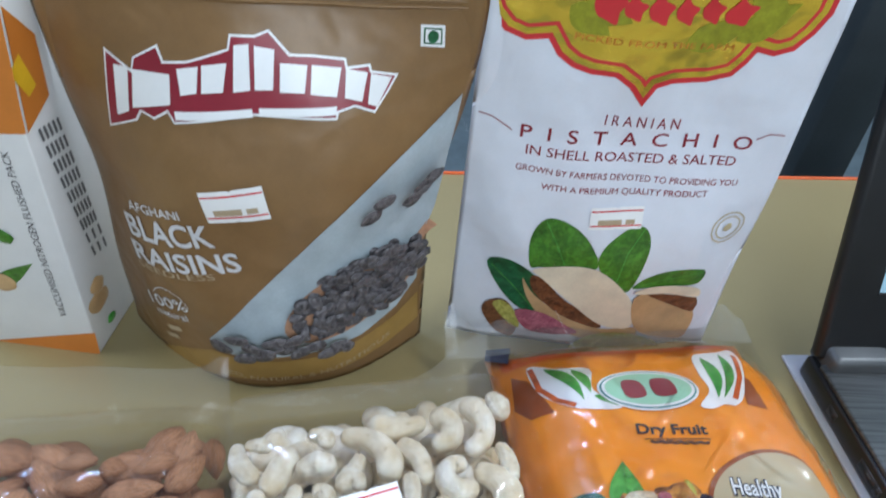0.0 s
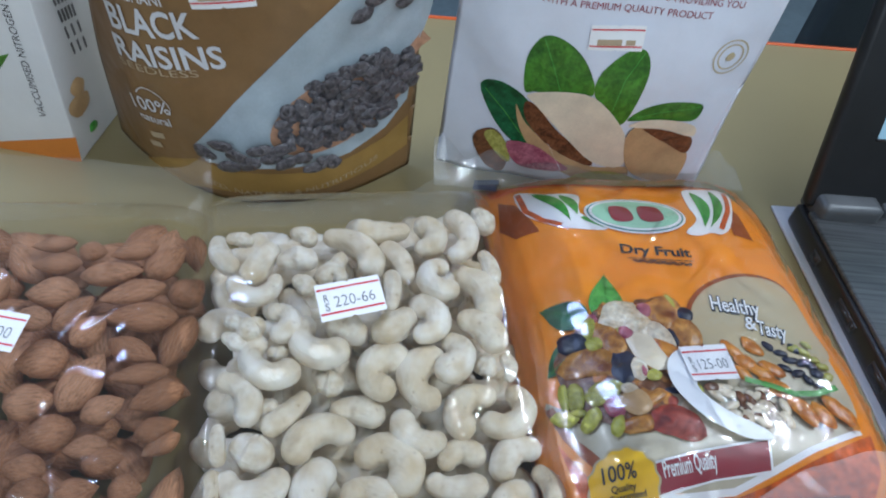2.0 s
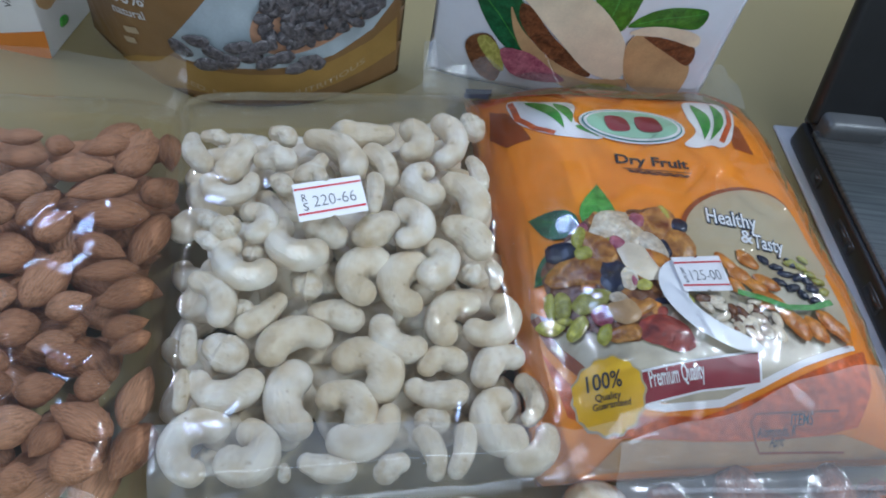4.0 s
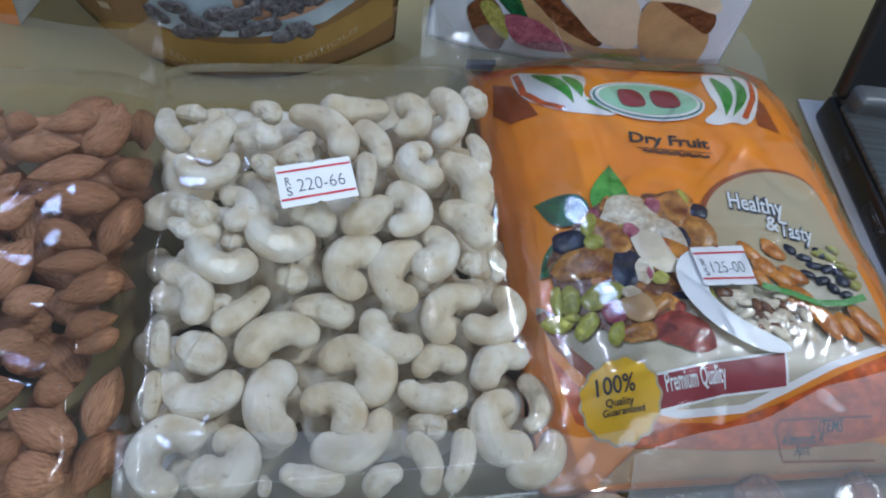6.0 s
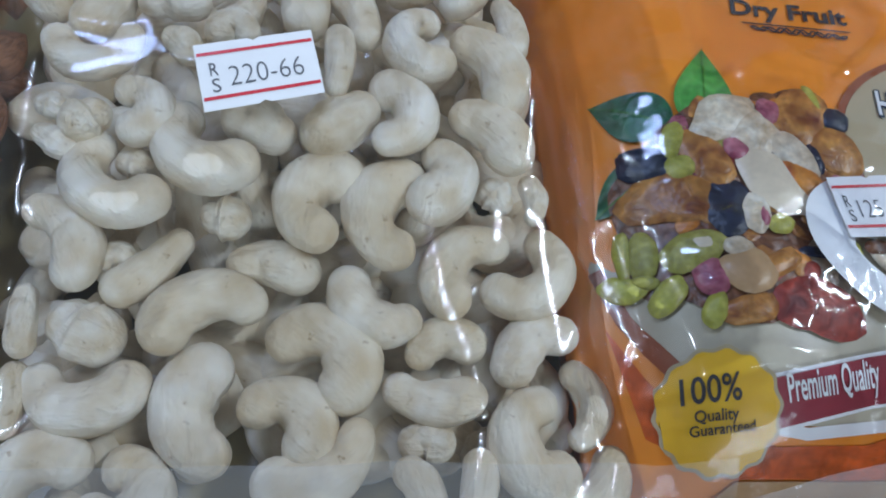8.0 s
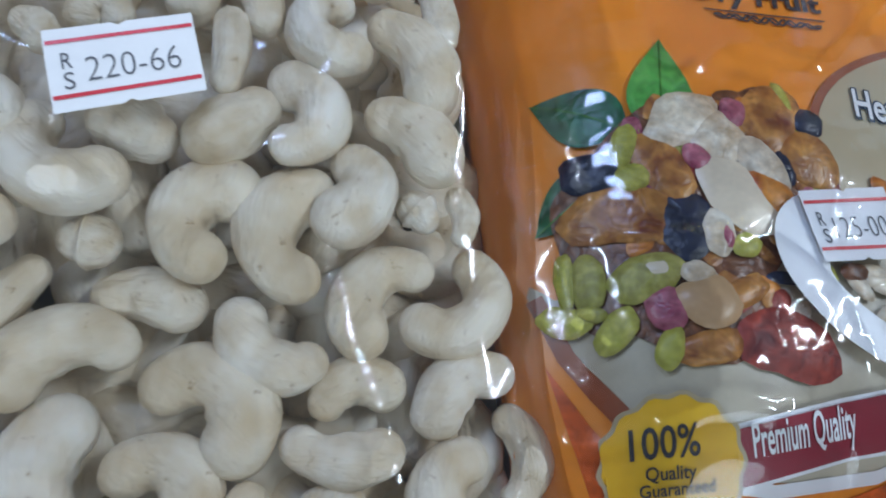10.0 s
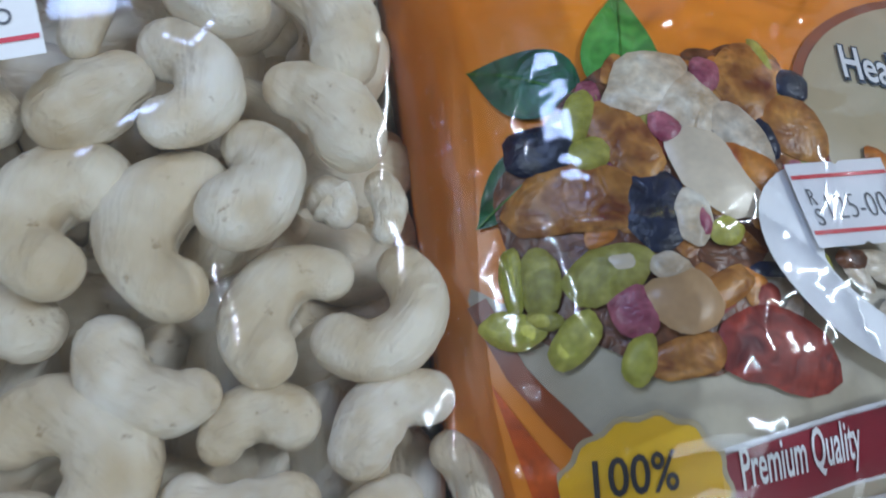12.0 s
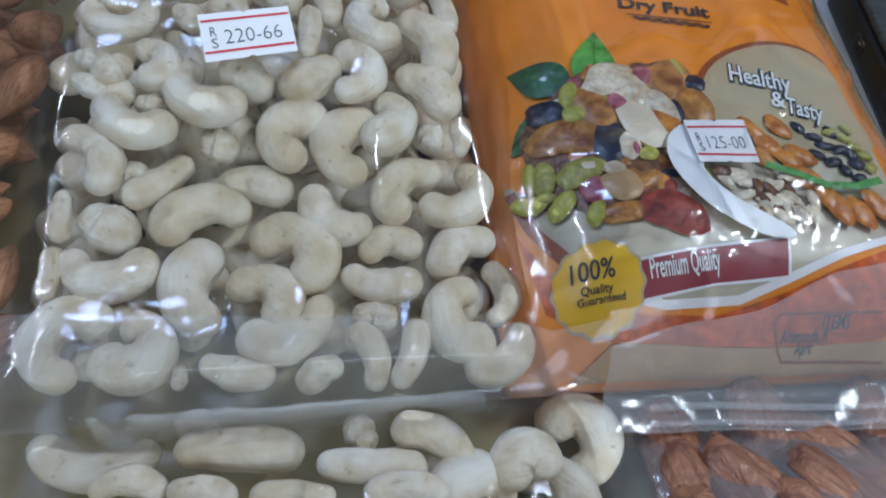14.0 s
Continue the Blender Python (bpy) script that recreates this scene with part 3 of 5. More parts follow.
# ---- the laptop ----
laptop = thing("laptop", "open dark grey laptop with a black screen bezel on the table", "laptop", (0.38, 0.12, 0))
LAP = pose(0.2175, 0.2580, 0.0, 0, 0, 3.5)
part("base", block(0.0, 0.36, -0.245, 0.0, 0.0025, 0.0165, 0.0025, 2, LAP), BLACK, laptop, "black plastic lower case")
part("deck", block(0.0015, 0.3585, -0.244, -0.010, 0.0165, 0.0195, 0.0010, 2, LAP), SILVER, laptop, "brushed dark grey keyboard deck")
part("keyboard_well", block(0.030, 0.330, -0.150, -0.045, 0.0193, 0.0205, 0.0005, 1, LAP), HINGE, laptop, "rounded grey keyboard frame")
for r in range(5):
    for c in range(14):
        kx, ky = 0.034 + c * 0.0209, -0.147 + r * 0.0201
        part("key", block(kx, kx + 0.0180, ky, ky + 0.0170, 0.0203, 0.0225, 0.0008, 1, LAP), BLACK, laptop)
for px0, wide in ((-0.030, 0.008), (-0.062, 0.014), (-0.075, 0.005), (-0.098, 0.014), (-0.128, 0.012)):
    port = part("port", block(-0.0006, 0.002, px0 - wide, px0, 0.0065, 0.0125, 0.0004, 1, LAP), PORT, laptop, "metal side socket")
    part("slot", block(-0.0009, 0.001, px0 - wide + 0.001, px0 - 0.001, 0.0078, 0.0112, 0.0, 1, LAP), BLACK, port)
for hx in (0.004, 0.300):
    part("hinge", block(hx, hx + 0.034, -0.016, 0.006, 0.012, 0.0275, 0.004, 3, LAP), HINGE, laptop, "rounded grey hinge cover")
part("hinge_bar", block(0.041, 0.297, -0.012, 0.004, 0.012, 0.0255, 0.003, 2, LAP), HINGE, laptop, "grey bar between the hinges")
SCR = LAP @ pose(0.0, -0.002, 0.024, -19, 0, 0)
lid = part("screen", block(0.0, 0.36, -0.004, 0.004, -0.006, 0.235, 0.0035, 3, SCR), BLACK, laptop, "black glossy screen frame")
part("display", block(0.024, 0.336, -0.0046, -0.0036, 0.034, 0.220, 0.0, 1, SCR), GLOW, lid, "lit pale blue display")
part("display_edge", block(0.0235, 0.3365, -0.0050, -0.0040, 0.0325, 0.0338, 0.0, 1, SCR), PORT, lid)
for i in range(2):
    for j in range(2):
        part("corner_mark", block(0.034 + i * 0.0032, 0.0368 + i * 0.0032, -0.0052, -0.0045, 0.039 + j * 0.0036, 0.0420 + j * 0.0036, 0.0, 1, SCR), WHITE_INK, lid)
sleeve = thing("plastic_sleeve", "thin lilac plastic sheet lying under the laptop", "sheet", (0.3, 0.15, 0))
part("sheet", block(-0.0035, 0.34, -0.25, 0.012, 0.0004, 0.0024, 0.0009, 2, LAP), LILAC, sleeve)
ink = thing("ink_mark", "small purple ink smudge on the table top", "mark", (0.19, 0.2, 0))
part("blot", outline([(p[0], p[1]) for p in oval((0.2015, 0.2120), 0.0030, 0.0016, 30, 14, 0.15, 3)]), NAVY, ink)
ink.location.z = 0.0003

# ---- the carton ----
carton = thing("carton", "white and orange nut carton standing upright on the table", "box", (-0.2, 0.27, 0))
BOX = pose(-0.1535, 0.2465, 0.0, 0, 0, -6.0)
BW, BD, BH = 0.105, 0.045, 0.215
part("carton_body", block(-BW, 0.0, 0.0, BD, 0.0, BH, 0.0008, 2, BOX), CARD, carton, "white card carton body")



# ---- clear bags of nuts ----
def fold(a, b, seed, per_metre, sharp):
    """Narrow ridges, as stiff film folds: 1 on a fold, 0 between."""
    n = noise.noise((a * per_metre, b * per_metre * 0.8, seed))
    return max(0.0, 1 - abs(n) * sharp) ** 2


def crease(a, b, lines, wide=0.0007):
    """The height, 0 to 1, of sharp creases that run along a few broken lines."""
    best = 1.0
    for line in lines:
        for (x0, y0), (x1, y1) in zip(line, line[1:]):
            dx, dy = x1 - x0, y1 - y0
            k = min(1.0, max(0.0, ((a - x0) * dx + (b - y0) * dy) / (dx * dx + dy * dy)))
            best = min(best, math.hypot(a - x0 - k * dx, b - y0 - k * dy))
    return math.exp(-(best / wide) ** 2)


def bag_film(name, point, a0, a1, b0, b1, parent, material, rise=0.0008, ripple=0.0010, na=150, nb=180, label="", narrow=1.0, seed=1.3, lines=()):
    """Thin bag film that lies over its filling and comes down to the table at the seams."""
    def side(a, b):
        return a * lerp(1.0, narrow, ease(b, b0, b1)) if a > 0 else a

    def over(a, b):
        u, v = (a - a0) / (a1 - a0), (b - b0) / (b1 - b0)
        a = side(a, b)
        p, n = normal_of(point, a, b)
        edge = min(1.0, 12 * min(u, 1 - u, v, 1 - v))
        k = ripple * noise.noise((a * 42, b * 36, seed)) + rise
        k += 0.0007 * fold(a, b, seed + 3, 26, 7) + 0.0004 * fold(a, b, seed + 7, 60, 6) + 0.00028 * crease(a, b, lines, 0.0009)
        return tuple(p + Vector((0, 0, k * edge + 0.0004)))
    return part(name, sheet(over, a0, a1, b0, b1, na, nb), material, parent, label)


def flap(name, point, parent, material, label, a0, a1, b0, b1, na=40, nb=20):
    return part(name, sheet(point, a0, a1, b0, b1, na, nb), material, parent, label)


ALMOND_CREASES = [[(0.0402, -0.0230), (0.0523, -0.0251), (0.0566, -0.0325), (0.0486, -0.0426), (0.0394, -0.0389)], [(0.0410, -0.0456), (0.0541, -0.0493), (0.0570, -0.0342)], [(0.0441, -0.0537), (0.0536, -0.0602), (0.0605, -0.0686)]]
CASHEW_CREASES = [[(-0.0241, -0.0279), (-0.0295, -0.0384), (-0.0338, -0.0465), (-0.0402, -0.0558)], [(-0.0280, -0.0396), (-0.0271, -0.0471), (-0.0217, -0.0514)], [(-0.0370, -0.0472), (-0.0300, -0.0468), (-0.0241, -0.0494)], [(-0.0364, -0.0532), (-0.0329, -0.0574), (-0.0292, -0.0586)]]
PACK_CREASES = [[(-0.0602, -0.0469), (-0.0554, -0.0559), (-0.0629, -0.0624), (-0.0627, -0.0713)], [(-0.0629, -0.0624), (-0.0590, -0.0700)]]


def laid(x, y):
    """The height of the bags that lie further back, smoothed a little."""
    best = 0.0
    for ox, oy in ((0, 0), (0.004, 0), (-0.004, 0), (0, 0.004), (0, -0.004)):
        for top, cx, cy, deg in ((cashew_top, 0.0020, 0.1260, 11.0), (mix_top, 0.1320, 0.1680, 8.5)):
            c, g = math.cos(math.radians(deg)), math.sin(math.radians(deg))
            dx, dy = x + ox - cx, y + oy - cy
            best = max(best, top(dx * c + dy * g, -dx * g + dy * c)[2])
    return best


# almonds
almond_bag = thing("almond_bag", "clear plastic bag full of brown almonds lying on the table", "nut bag", (-0.127, 0.108, 0))
G = "almonds in the clear bag"
almond(almond_top, 0.0130, 0.0433, 1, 0.0184, 0.0052, G)
almond(almond_top, 0.0335, 0.0386, 5, 0.0233, 0.0055, G)
almond(almond_top, 0.0140, 0.0302, 3, 0.0194, 0.0067, G)
almond(almond_top, 0.0238, 0.0196, 54, 0.0186, 0.0049, G)
almond(almond_top, 0.0426, 0.0287, 16, 0.0243, 0.0051, G)
almond(almond_top, 0.0521, 0.0459, 51, 0.0206, 0.0060, G)
almond(almond_top, 0.0403, 0.0495, 15, 0.0183, 0.0045, G)
almond(almond_top, 0.0249, 0.0492, -8, 0.0111, 0.0045, G)
almond(almond_top, 0.0102, 0.0528, 2, 0.0172, 0.0041, G)
almond(almond_top, 0.0611, 0.0561, -79, 0.0197, 0.0048, G)
almond(almond_top, 0.0099, 0.0175, -6, 0.0148, 0.0050, G)
almond(almond_top, 0.0301, 0.0123, 55, 0.0157, 0.0053, G)
almond(almond_top, 0.0469, 0.0185, 1, 0.0260, 0.0063, G)
almond(almond_top, 0.0458, 0.0040, -25, 0.0194, 0.0049, G)
almond(almond_top, 0.0593, 0.0117, 69, 0.0249, 0.0067, G)
almond(almond_top, 0.0603, 0.0360, 51, 0.0166, 0.0071, G)
almond(almond_top, 0.0161, 0.0024, 9, 0.0182, 0.0074, G)
almond(almond_top, 0.0307, -0.0065, 64, 0.0242, 0.0072, G)
almond(almond_top, 0.0495, -0.0055, 8, 0.0203, 0.0042, G)
almond(almond_top, 0.0152, -0.0134, 9, 0.0165, 0.0066, G)
almond(almond_top, 0.0555, -0.0121, 24, 0.0197, 0.0056, G)
almond(almond_top, 0.0393, -0.0176, 27, 0.0147, 0.0050, G)
almond(almond_top, 0.0229, -0.0248, 12, 0.0179, 0.0065, G)
almond(almond_top, 0.0567, -0.0237, 20, 0.0149, 0.0049, G)
almond(almond_top, 0.0362, -0.0310, 4, 0.0145, 0.0041, G)
almond(almond_top, 0.0420, -0.0353, 10, 0.0134, 0.0048, G)
almond(almond_top, 0.0188, -0.0366, -7, 0.0137, 0.0050, G)
almond(almond_top, 0.0353, -0.0451, 19, 0.0141, 0.0054, G)
almond(almond_top, 0.0216, -0.0442, 3, 0.0129, 0.0049, G)
almond(almond_top, 0.0292, -0.0561, 18, 0.0167, 0.0067, G)
almond(almond_top, 0.0486, -0.0552, -28, 0.0221, 0.0060, G)
almond(almond_top, 0.0620, -0.0455, 77, 0.0226, 0.0054, G)
almond(almond_top, 0.0399, -0.0616, 60, 0.0118, 0.0047, G)
almond(almond_top, 0.0487, -0.0674, -15, 0.0162, 0.0071, G)
almond(almond_top, 0.0624, -0.0625, 63, 0.0205, 0.0066, G)
almond(almond_top, 0.0341, -0.0721, 2, 0.0111, 0.0052, G)
almond(almond_top, 0.0588, -0.0291, 31, 0.0138, 0.0040, G)
almond(almond_top, 0.0500, -0.0445, -4, 0.0110, 0.0053, G)
for k in range(150):
    a, b = random.uniform(-0.060, 0.056), random.uniform(-0.078, 0.074)
    almond(almond_top, a, b, random.uniform(0, 180), random.uniform(0.024, 0.028), random.uniform(0.0062, 0.0075), G, random.uniform(-0.018, -0.009))
for k in range(26):
    a, b = random.uniform(-0.064, -0.012), random.uniform(-0.078, 0.074)
    if a < -0.02 - 0.3 * b:
        almond(almond_top, a, b, random.uniform(0, 180), random.uniform(0.024, 0.028), random.uniform(0.0066, 0.0078), G, -0.001)
bag_film("film", almond_top, -0.068, 0.0665, -0.090, 0.0850, almond_bag, CLEAR, 0.0018, 0.00045, lines=ALMOND_CREASES, label="clear glossy plastic film")


def almond_header(a, v):
    b = 0.0765 + 0.0200 * v - 0.05 * a * v + 0.0025 * noise.noise((a * 22, v * 2, 0))
    x, y = turned(-0.1270, 0.1080, 8.5, a, b)
    high = 0.041 - 0.05 * a + 0.007 * math.exp(-((a - 0.064) / 0.006) ** 2) + 0.0015 * noise.noise((a * 35, 1, 4))
    return x, y, lerp(almond_top(a, 0.0765)[2] * 0.75, high, v)


flap("header", almond_header, almond_bag, CLEAR_SOFT, "empty milky end of the bag standing up", -0.068, 0.0660, 0.0, 1.0)
price_label([(-0.0118, 0.0119), (0.0113, 0.0065)], almond_top, 0.0034, almond_bag, "230-00")

# cashews
cashew_bag = thing("cashew_bag", "clear plastic bag full of white cashews lying on the table", "nut bag", (0.002, 0.126, 0))
G = "cashews in the clear bag"
cashew(cashew_top, -0.0181, 0.0060, 133, 0.0161, 0.0057, 0.42, G, 0.0000)
cashew(cashew_top, -0.0074, 0.0116, -37, 0.0066, 0.0065, 0.00, G, -0.0030)
cashew(cashew_top, 0.0105, 0.0100, 35, 0.0090, 0.0062, 0.02, G, 0.0000)
cashew(cashew_top, 0.0210, 0.0110, -97, 0.0130, 0.0054, 0.44, G, 0.0000)
cashew(cashew_top, 0.0059, -0.0075, 67, 0.0145, 0.0060, 0.44, G, 0.0000)
cashew(cashew_top, 0.0210, -0.0107, 78, 0.0174, 0.0062, 0.36, G, 0.0000)
cashew(cashew_top, 0.0304, -0.0033, -107, 0.0112, 0.0060, 0.32, G, 0.0000)
cashew(cashew_top, 0.0433, 0.0064, -50, 0.0123, 0.0062, 0.14, G, 0.0000)
cashew(cashew_top, 0.0438, -0.0075, -58, 0.0023, 0.0040, 0.03, G, -0.0030)
cashew(cashew_top, 0.0508, -0.0102, -94, 0.0079, 0.0029, 0.13, G, 0.0000)
cashew(cashew_top, 0.0360, -0.0235, 46, 0.0157, 0.0055, 0.36, G, 0.0000)
cashew(cashew_top, 0.0480, -0.0233, -136, 0.0155, 0.0051, 0.46, G, -0.0015)
cashew(cashew_top, 0.0149, -0.0294, 142, 0.0136, 0.0054, 0.26, G, 0.0000)
cashew(cashew_top, -0.0066, -0.0190, -13, 0.0107, 0.0053, 0.12, G, -0.0040)
cashew(cashew_top, 0.0024, -0.0396, -45, 0.0159, 0.0065, 0.41, G, 0.0000)
cashew(cashew_top, -0.0198, -0.0288, 16, 0.0162, 0.0059, 0.24, G, 0.0000)
cashew(cashew_top, -0.0433, -0.0300, 145, 0.0045, 0.0064, 0.03, G, 0.0000)
cashew(cashew_top, -0.0160, -0.0086, 168, 0.0023, 0.0050, 0.01, G, -0.0030)
cashew(cashew_top, -0.0352, -0.0001, 129, 0.0165, 0.0049, 0.46, G, 0.0000)
cashew(cashew_top, -0.0328, 0.0126, -80, 0.0097, 0.0043, 0.45, G, 0.0000)
cashew(cashew_top, -0.0419, 0.0114, -143, 0.0024, 0.0049, 0.02, G, 0.0000)
cashew(cashew_top, -0.0477, -0.0127, -63, 0.0154, 0.0050, 0.22, G, 0.0000)
cashew(cashew_top, -0.0307, -0.0177, -138, 0.0143, 0.0043, 0.06, G, -0.0030)
cashew(cashew_top, -0.0539, -0.0278, 92, 0.0106, 0.0029, 0.01, G, 0.0000)
cashew(cashew_top, -0.0558, -0.0430, -92, 0.0100, 0.0029, 0.03, G, 0.0000)
cashew(cashew_top, -0.0430, -0.0407, 172, 0.0162, 0.0054, 0.31, G, 0.0000)
cashew(cashew_top, -0.0206, -0.0477, 91, 0.0165, 0.0067, 0.26, G, 0.0000)
cashew(cashew_top, -0.0052, -0.0520, -42, 0.0127, 0.0058, 0.41, G, 0.0000)
cashew(cashew_top, 0.0013, -0.0595, -154, 0.0173, 0.0054, 0.25, G, 0.0000)
cashew(cashew_top, 0.0286, -0.0393, 9, 0.0101, 0.0045, 0.26, G, -0.0010)
cashew(cashew_top, 0.0252, -0.0487, 167, 0.0137, 0.0050, 0.13, G, 0.0000)
cashew(cashew_top, 0.0490, -0.0410, 27, 0.0124, 0.0055, 0.21, G, 0.0000)
cashew(cashew_top, 0.0477, -0.0602, 96, 0.0148, 0.0058, 0.47, G, 0.0000)
cashew(cashew_top, 0.0568, -0.0534, -96, 0.0137, 0.0038, 0.26, G, -0.0020)
cashew(cashew_top, 0.0230, -0.0576, -6, 0.0039, 0.0048, 0.13, G, -0.0030)
cashew(cashew_top, -0.0488, -0.0616, 67, 0.0154, 0.0055, 0.55, G, 0.0000)
cashew(cashew_top, -0.0372, -0.0619, -119, 0.0110, 0.0061, 0.61, G, -0.0010)
cashew(cashew_top, 0.0084, -0.0727, 27, 0.0056, 0.0042, 0.06, G, -0.0010)
cashew(cashew_top, -0.0121, -0.0696, 165, 0.0116, 0.0043, 0.06, G, -0.0030)
cashew(cashew_top, 0.0205, -0.0698, -78, 0.0117, 0.0040, 0.15, G, -0.0005)
cashew(cashew_top, 0.0308, -0.0699, -113, 0.0126, 0.0040, 0.07, G, -0.0005)
cashew(cashew_top, 0.0555, -0.0702, -145, 0.0144, 0.0052, 0.21, G, -0.0005)
cashew(cashew_top, -0.0247, -0.0714, -88, 0.0027, 0.0020, 0.06, G, -0.0020)
cashew(cashew_top, -0.0410, 0.0299, -178, 0.0146, 0.0040, 0.43, G, 0.0000)
cashew(cashew_top, -0.0232, 0.0282, -51, 0.0042, 0.0039, 0.08, G, 0.0000)
cashew(cashew_top, -0.0122, 0.0309, -6, 0.0056, 0.0040, 0.50, G, 0.0000)
cashew(cashew_top, 0.0101, 0.0229, -97, 0.0122, 0.0036, 0.03, G, 0.0000)
cashew(cashew_top, 0.0319, 0.0285, 99, 0.0116, 0.0046, 0.62, G, 0.0000)
cashew(cashew_top, 0.0445, 0.0222, -66, 0.0161, 0.0059, 0.20, G, 0.0000)
cashew(cashew_top, 0.0504, 0.0343, -86, 0.0095, 0.0032, 0.08, G, 0.0000)
cashew(cashew_top, -0.0491, 0.0143, -21, 0.0017, 0.0030, 0.04, G, -0.0010)
cashew(cashew_top, -0.0487, 0.0075, -38, 0.0058, 0.0033, 0.01, G, -0.0020)
cashew(cashew_top, -0.0335, 0.0030, 168, 0.0022, 0.0037, 0.01, G, -0.0040)
cashew(cashew_top, -0.0365, -0.0163, -15, 0.0024, 0.0036, 0.14, G, -0.0040)
cashew(cashew_top, -0.0534, 0.0474, 111, 0.0119, 0.0043, 0.12, G, 0.0000)
cashew(cashew_top, -0.0391, 0.0417, 60, 0.0114, 0.0056, 0.02, G, 0.0000)
cashew(cashew_top, -0.0256, 0.0414, -1, 0.0078, 0.0049, 0.12, G, 0.0000)
cashew(cashew_top, -0.0225, 0.0544, -36, 0.0055, 0.0038, 0.15, G, -0.0010)
cashew(cashew_top, -0.0034, 0.0451, -51, 0.0228, 0.0054, 0.22, G, 0.0000)
cashew(cashew_top, 0.0098, 0.0563, -180, 0.0162, 0.0051, 0.08, G, 0.0000)
cashew(cashew_top, 0.0276, 0.0516, -101, 0.0122, 0.0054, 0.36, G, 0.0000)
cashew(cashew_top, 0.0143, 0.0386, -68, 0.0144, 0.0048, 0.12, G, -0.0010)
cashew(cashew_top, 0.0407, 0.0514, -97, 0.0208, 0.0051, 0.26, G, 0.0000)
cashew(cashew_top, 0.0550, 0.0638, -75, 0.0056, 0.0052, 0.04, G, 0.0000)
cashew(cashew_top, 0.0513, 0.0329, -88, 0.0127, 0.0034, 0.06, G, 0.0000)
cashew(cashew_top, -0.0108, 0.0392, -127, 0.0088, 0.0039, 0.07, G, -0.0030)
cashew(cashew_top, -0.0474, 0.0534, -13, 0.0062, 0.0029, 0.07, G, -0.0010)
for k in range(190):
    a, b = random.uniform(-0.054, 0.050), random.uniform(-0.055, 0.070)
    cashew(cashew_top, a, b, random.uniform(0, 360), 0.0165, 0.0058, 0.3, G, random.uniform(-0.028, -0.015), False)
bag_film("film", cashew_top, -0.0705, 0.0705, -0.088, 0.0885, cashew_bag, CLEAR, 0.0018, 0.00045, narrow=0.86, lines=CASHEW_CREASES, label="clear glossy plastic film")


def cashew_header(a, v):
    end = lerp(0.0925, 0.1120, ease(a, 0.020, 0.066)) + 0.0012 * noise.noise((a * 40, 0, 2))
    x, y = turned(0.0020, 0.1260, 11.0, a, lerp(0.0840, end, v))
    return x, y, 0.015 + 0.006 * v + 0.0015 * noise.noise((a * 30, v * 1.5, 2)) + 0.010 * v * ease(a, 0.0, 0.06)


flap("header", cashew_header, cashew_bag, CLEAR_SOFT, "empty creased end of the bag", -0.060, 0.062, 0.0, 1.0, 60, 16)
price_label([(-0.0185, 0.0145), (0.0056, 0.0182)], cashew_top, 0.0034, cashew_bag, "220-66")

# nearer bag of cashews
near_bag = thing("cashew_bag", "second clear bag of white cashews overlapping the first", "nut bag", (0.033, -0.013, 0))
G = "cashews in the nearer bag"
cashew(near_cashew_top, -0.0475, 0.0550, 175, 0.0207, 0.0048, 0.19, G, 0.0000)
cashew(near_cashew_top, -0.0162, 0.0527, -5, 0.0203, 0.0054, 0.02, G, 0.0000)
cashew(near_cashew_top, 0.0124, 0.0540, 120, 0.0024, 0.0042, 0.02, G, 0.0000)
cashew(near_cashew_top, 0.0137, 0.0458, 172, 0.0179, 0.0044, 0.00, G, -0.0010)
cashew(near_cashew_top, 0.0299, 0.0494, -34, 0.0153, 0.0048, 0.15, G, 0.0000)
cashew(near_cashew_top, 0.0674, 0.0498, -71, 0.0147, 0.0062, 0.58, G, 0.0000)
cashew(near_cashew_top, 0.0516, 0.0440, 11, 0.0085, 0.0064, 0.28, G, 0.0000)
cashew(near_cashew_top, -0.0268, 0.0610, -11, 0.0051, 0.0034, 0.18, G, -0.0020)
cashew(near_cashew_top, -0.0386, 0.0451, -4, 0.0108, 0.0034, 0.16, G, 0.0000)
cashew(near_cashew_top, -0.0233, 0.0425, -10, 0.0097, 0.0031, 0.08, G, 0.0000)
cashew(near_cashew_top, 0.0213, 0.0387, -3, 0.0129, 0.0038, 0.08, G, 0.0000)
cashew(near_cashew_top, -0.0036, 0.0401, -5, 0.0140, 0.0027, 0.05, G, -0.0010)
for k in range(64):
    a, b = random.uniform(-0.060, 0.062), random.uniform(-0.058, 0.044)
    cashew(near_cashew_top, a, b, random.uniform(0, 360), 0.0165, 0.0058, 0.3, G, 0.0 if b < 0.022 else -0.009, False)
bag_film("film", near_cashew_top, -0.072, 0.0775, -0.072, 0.0645, near_bag, CLEAR, 0.0020, 0.0006, label="clear glossy plastic film")


def near_flap(a, b):
    x, y = turned(0.0330, -0.0130, 10.0, a, b)
    k = ease(b, 0.0600, 0.0700)
    return x, y, lerp(0.0175, max(0.019, laid(x, y) + 0.0042), k) + 0.0009 * noise.noise((a * 40, b * 40, 6)) + 0.0006 * fold(a, b, 4.4, 30, 6)


def near_flap_end(a, v):
    return near_flap(a, lerp(0.0600, 0.0800 - 0.075 * a + 0.0015 * noise.noise((a * 40, 0, 3)), v))


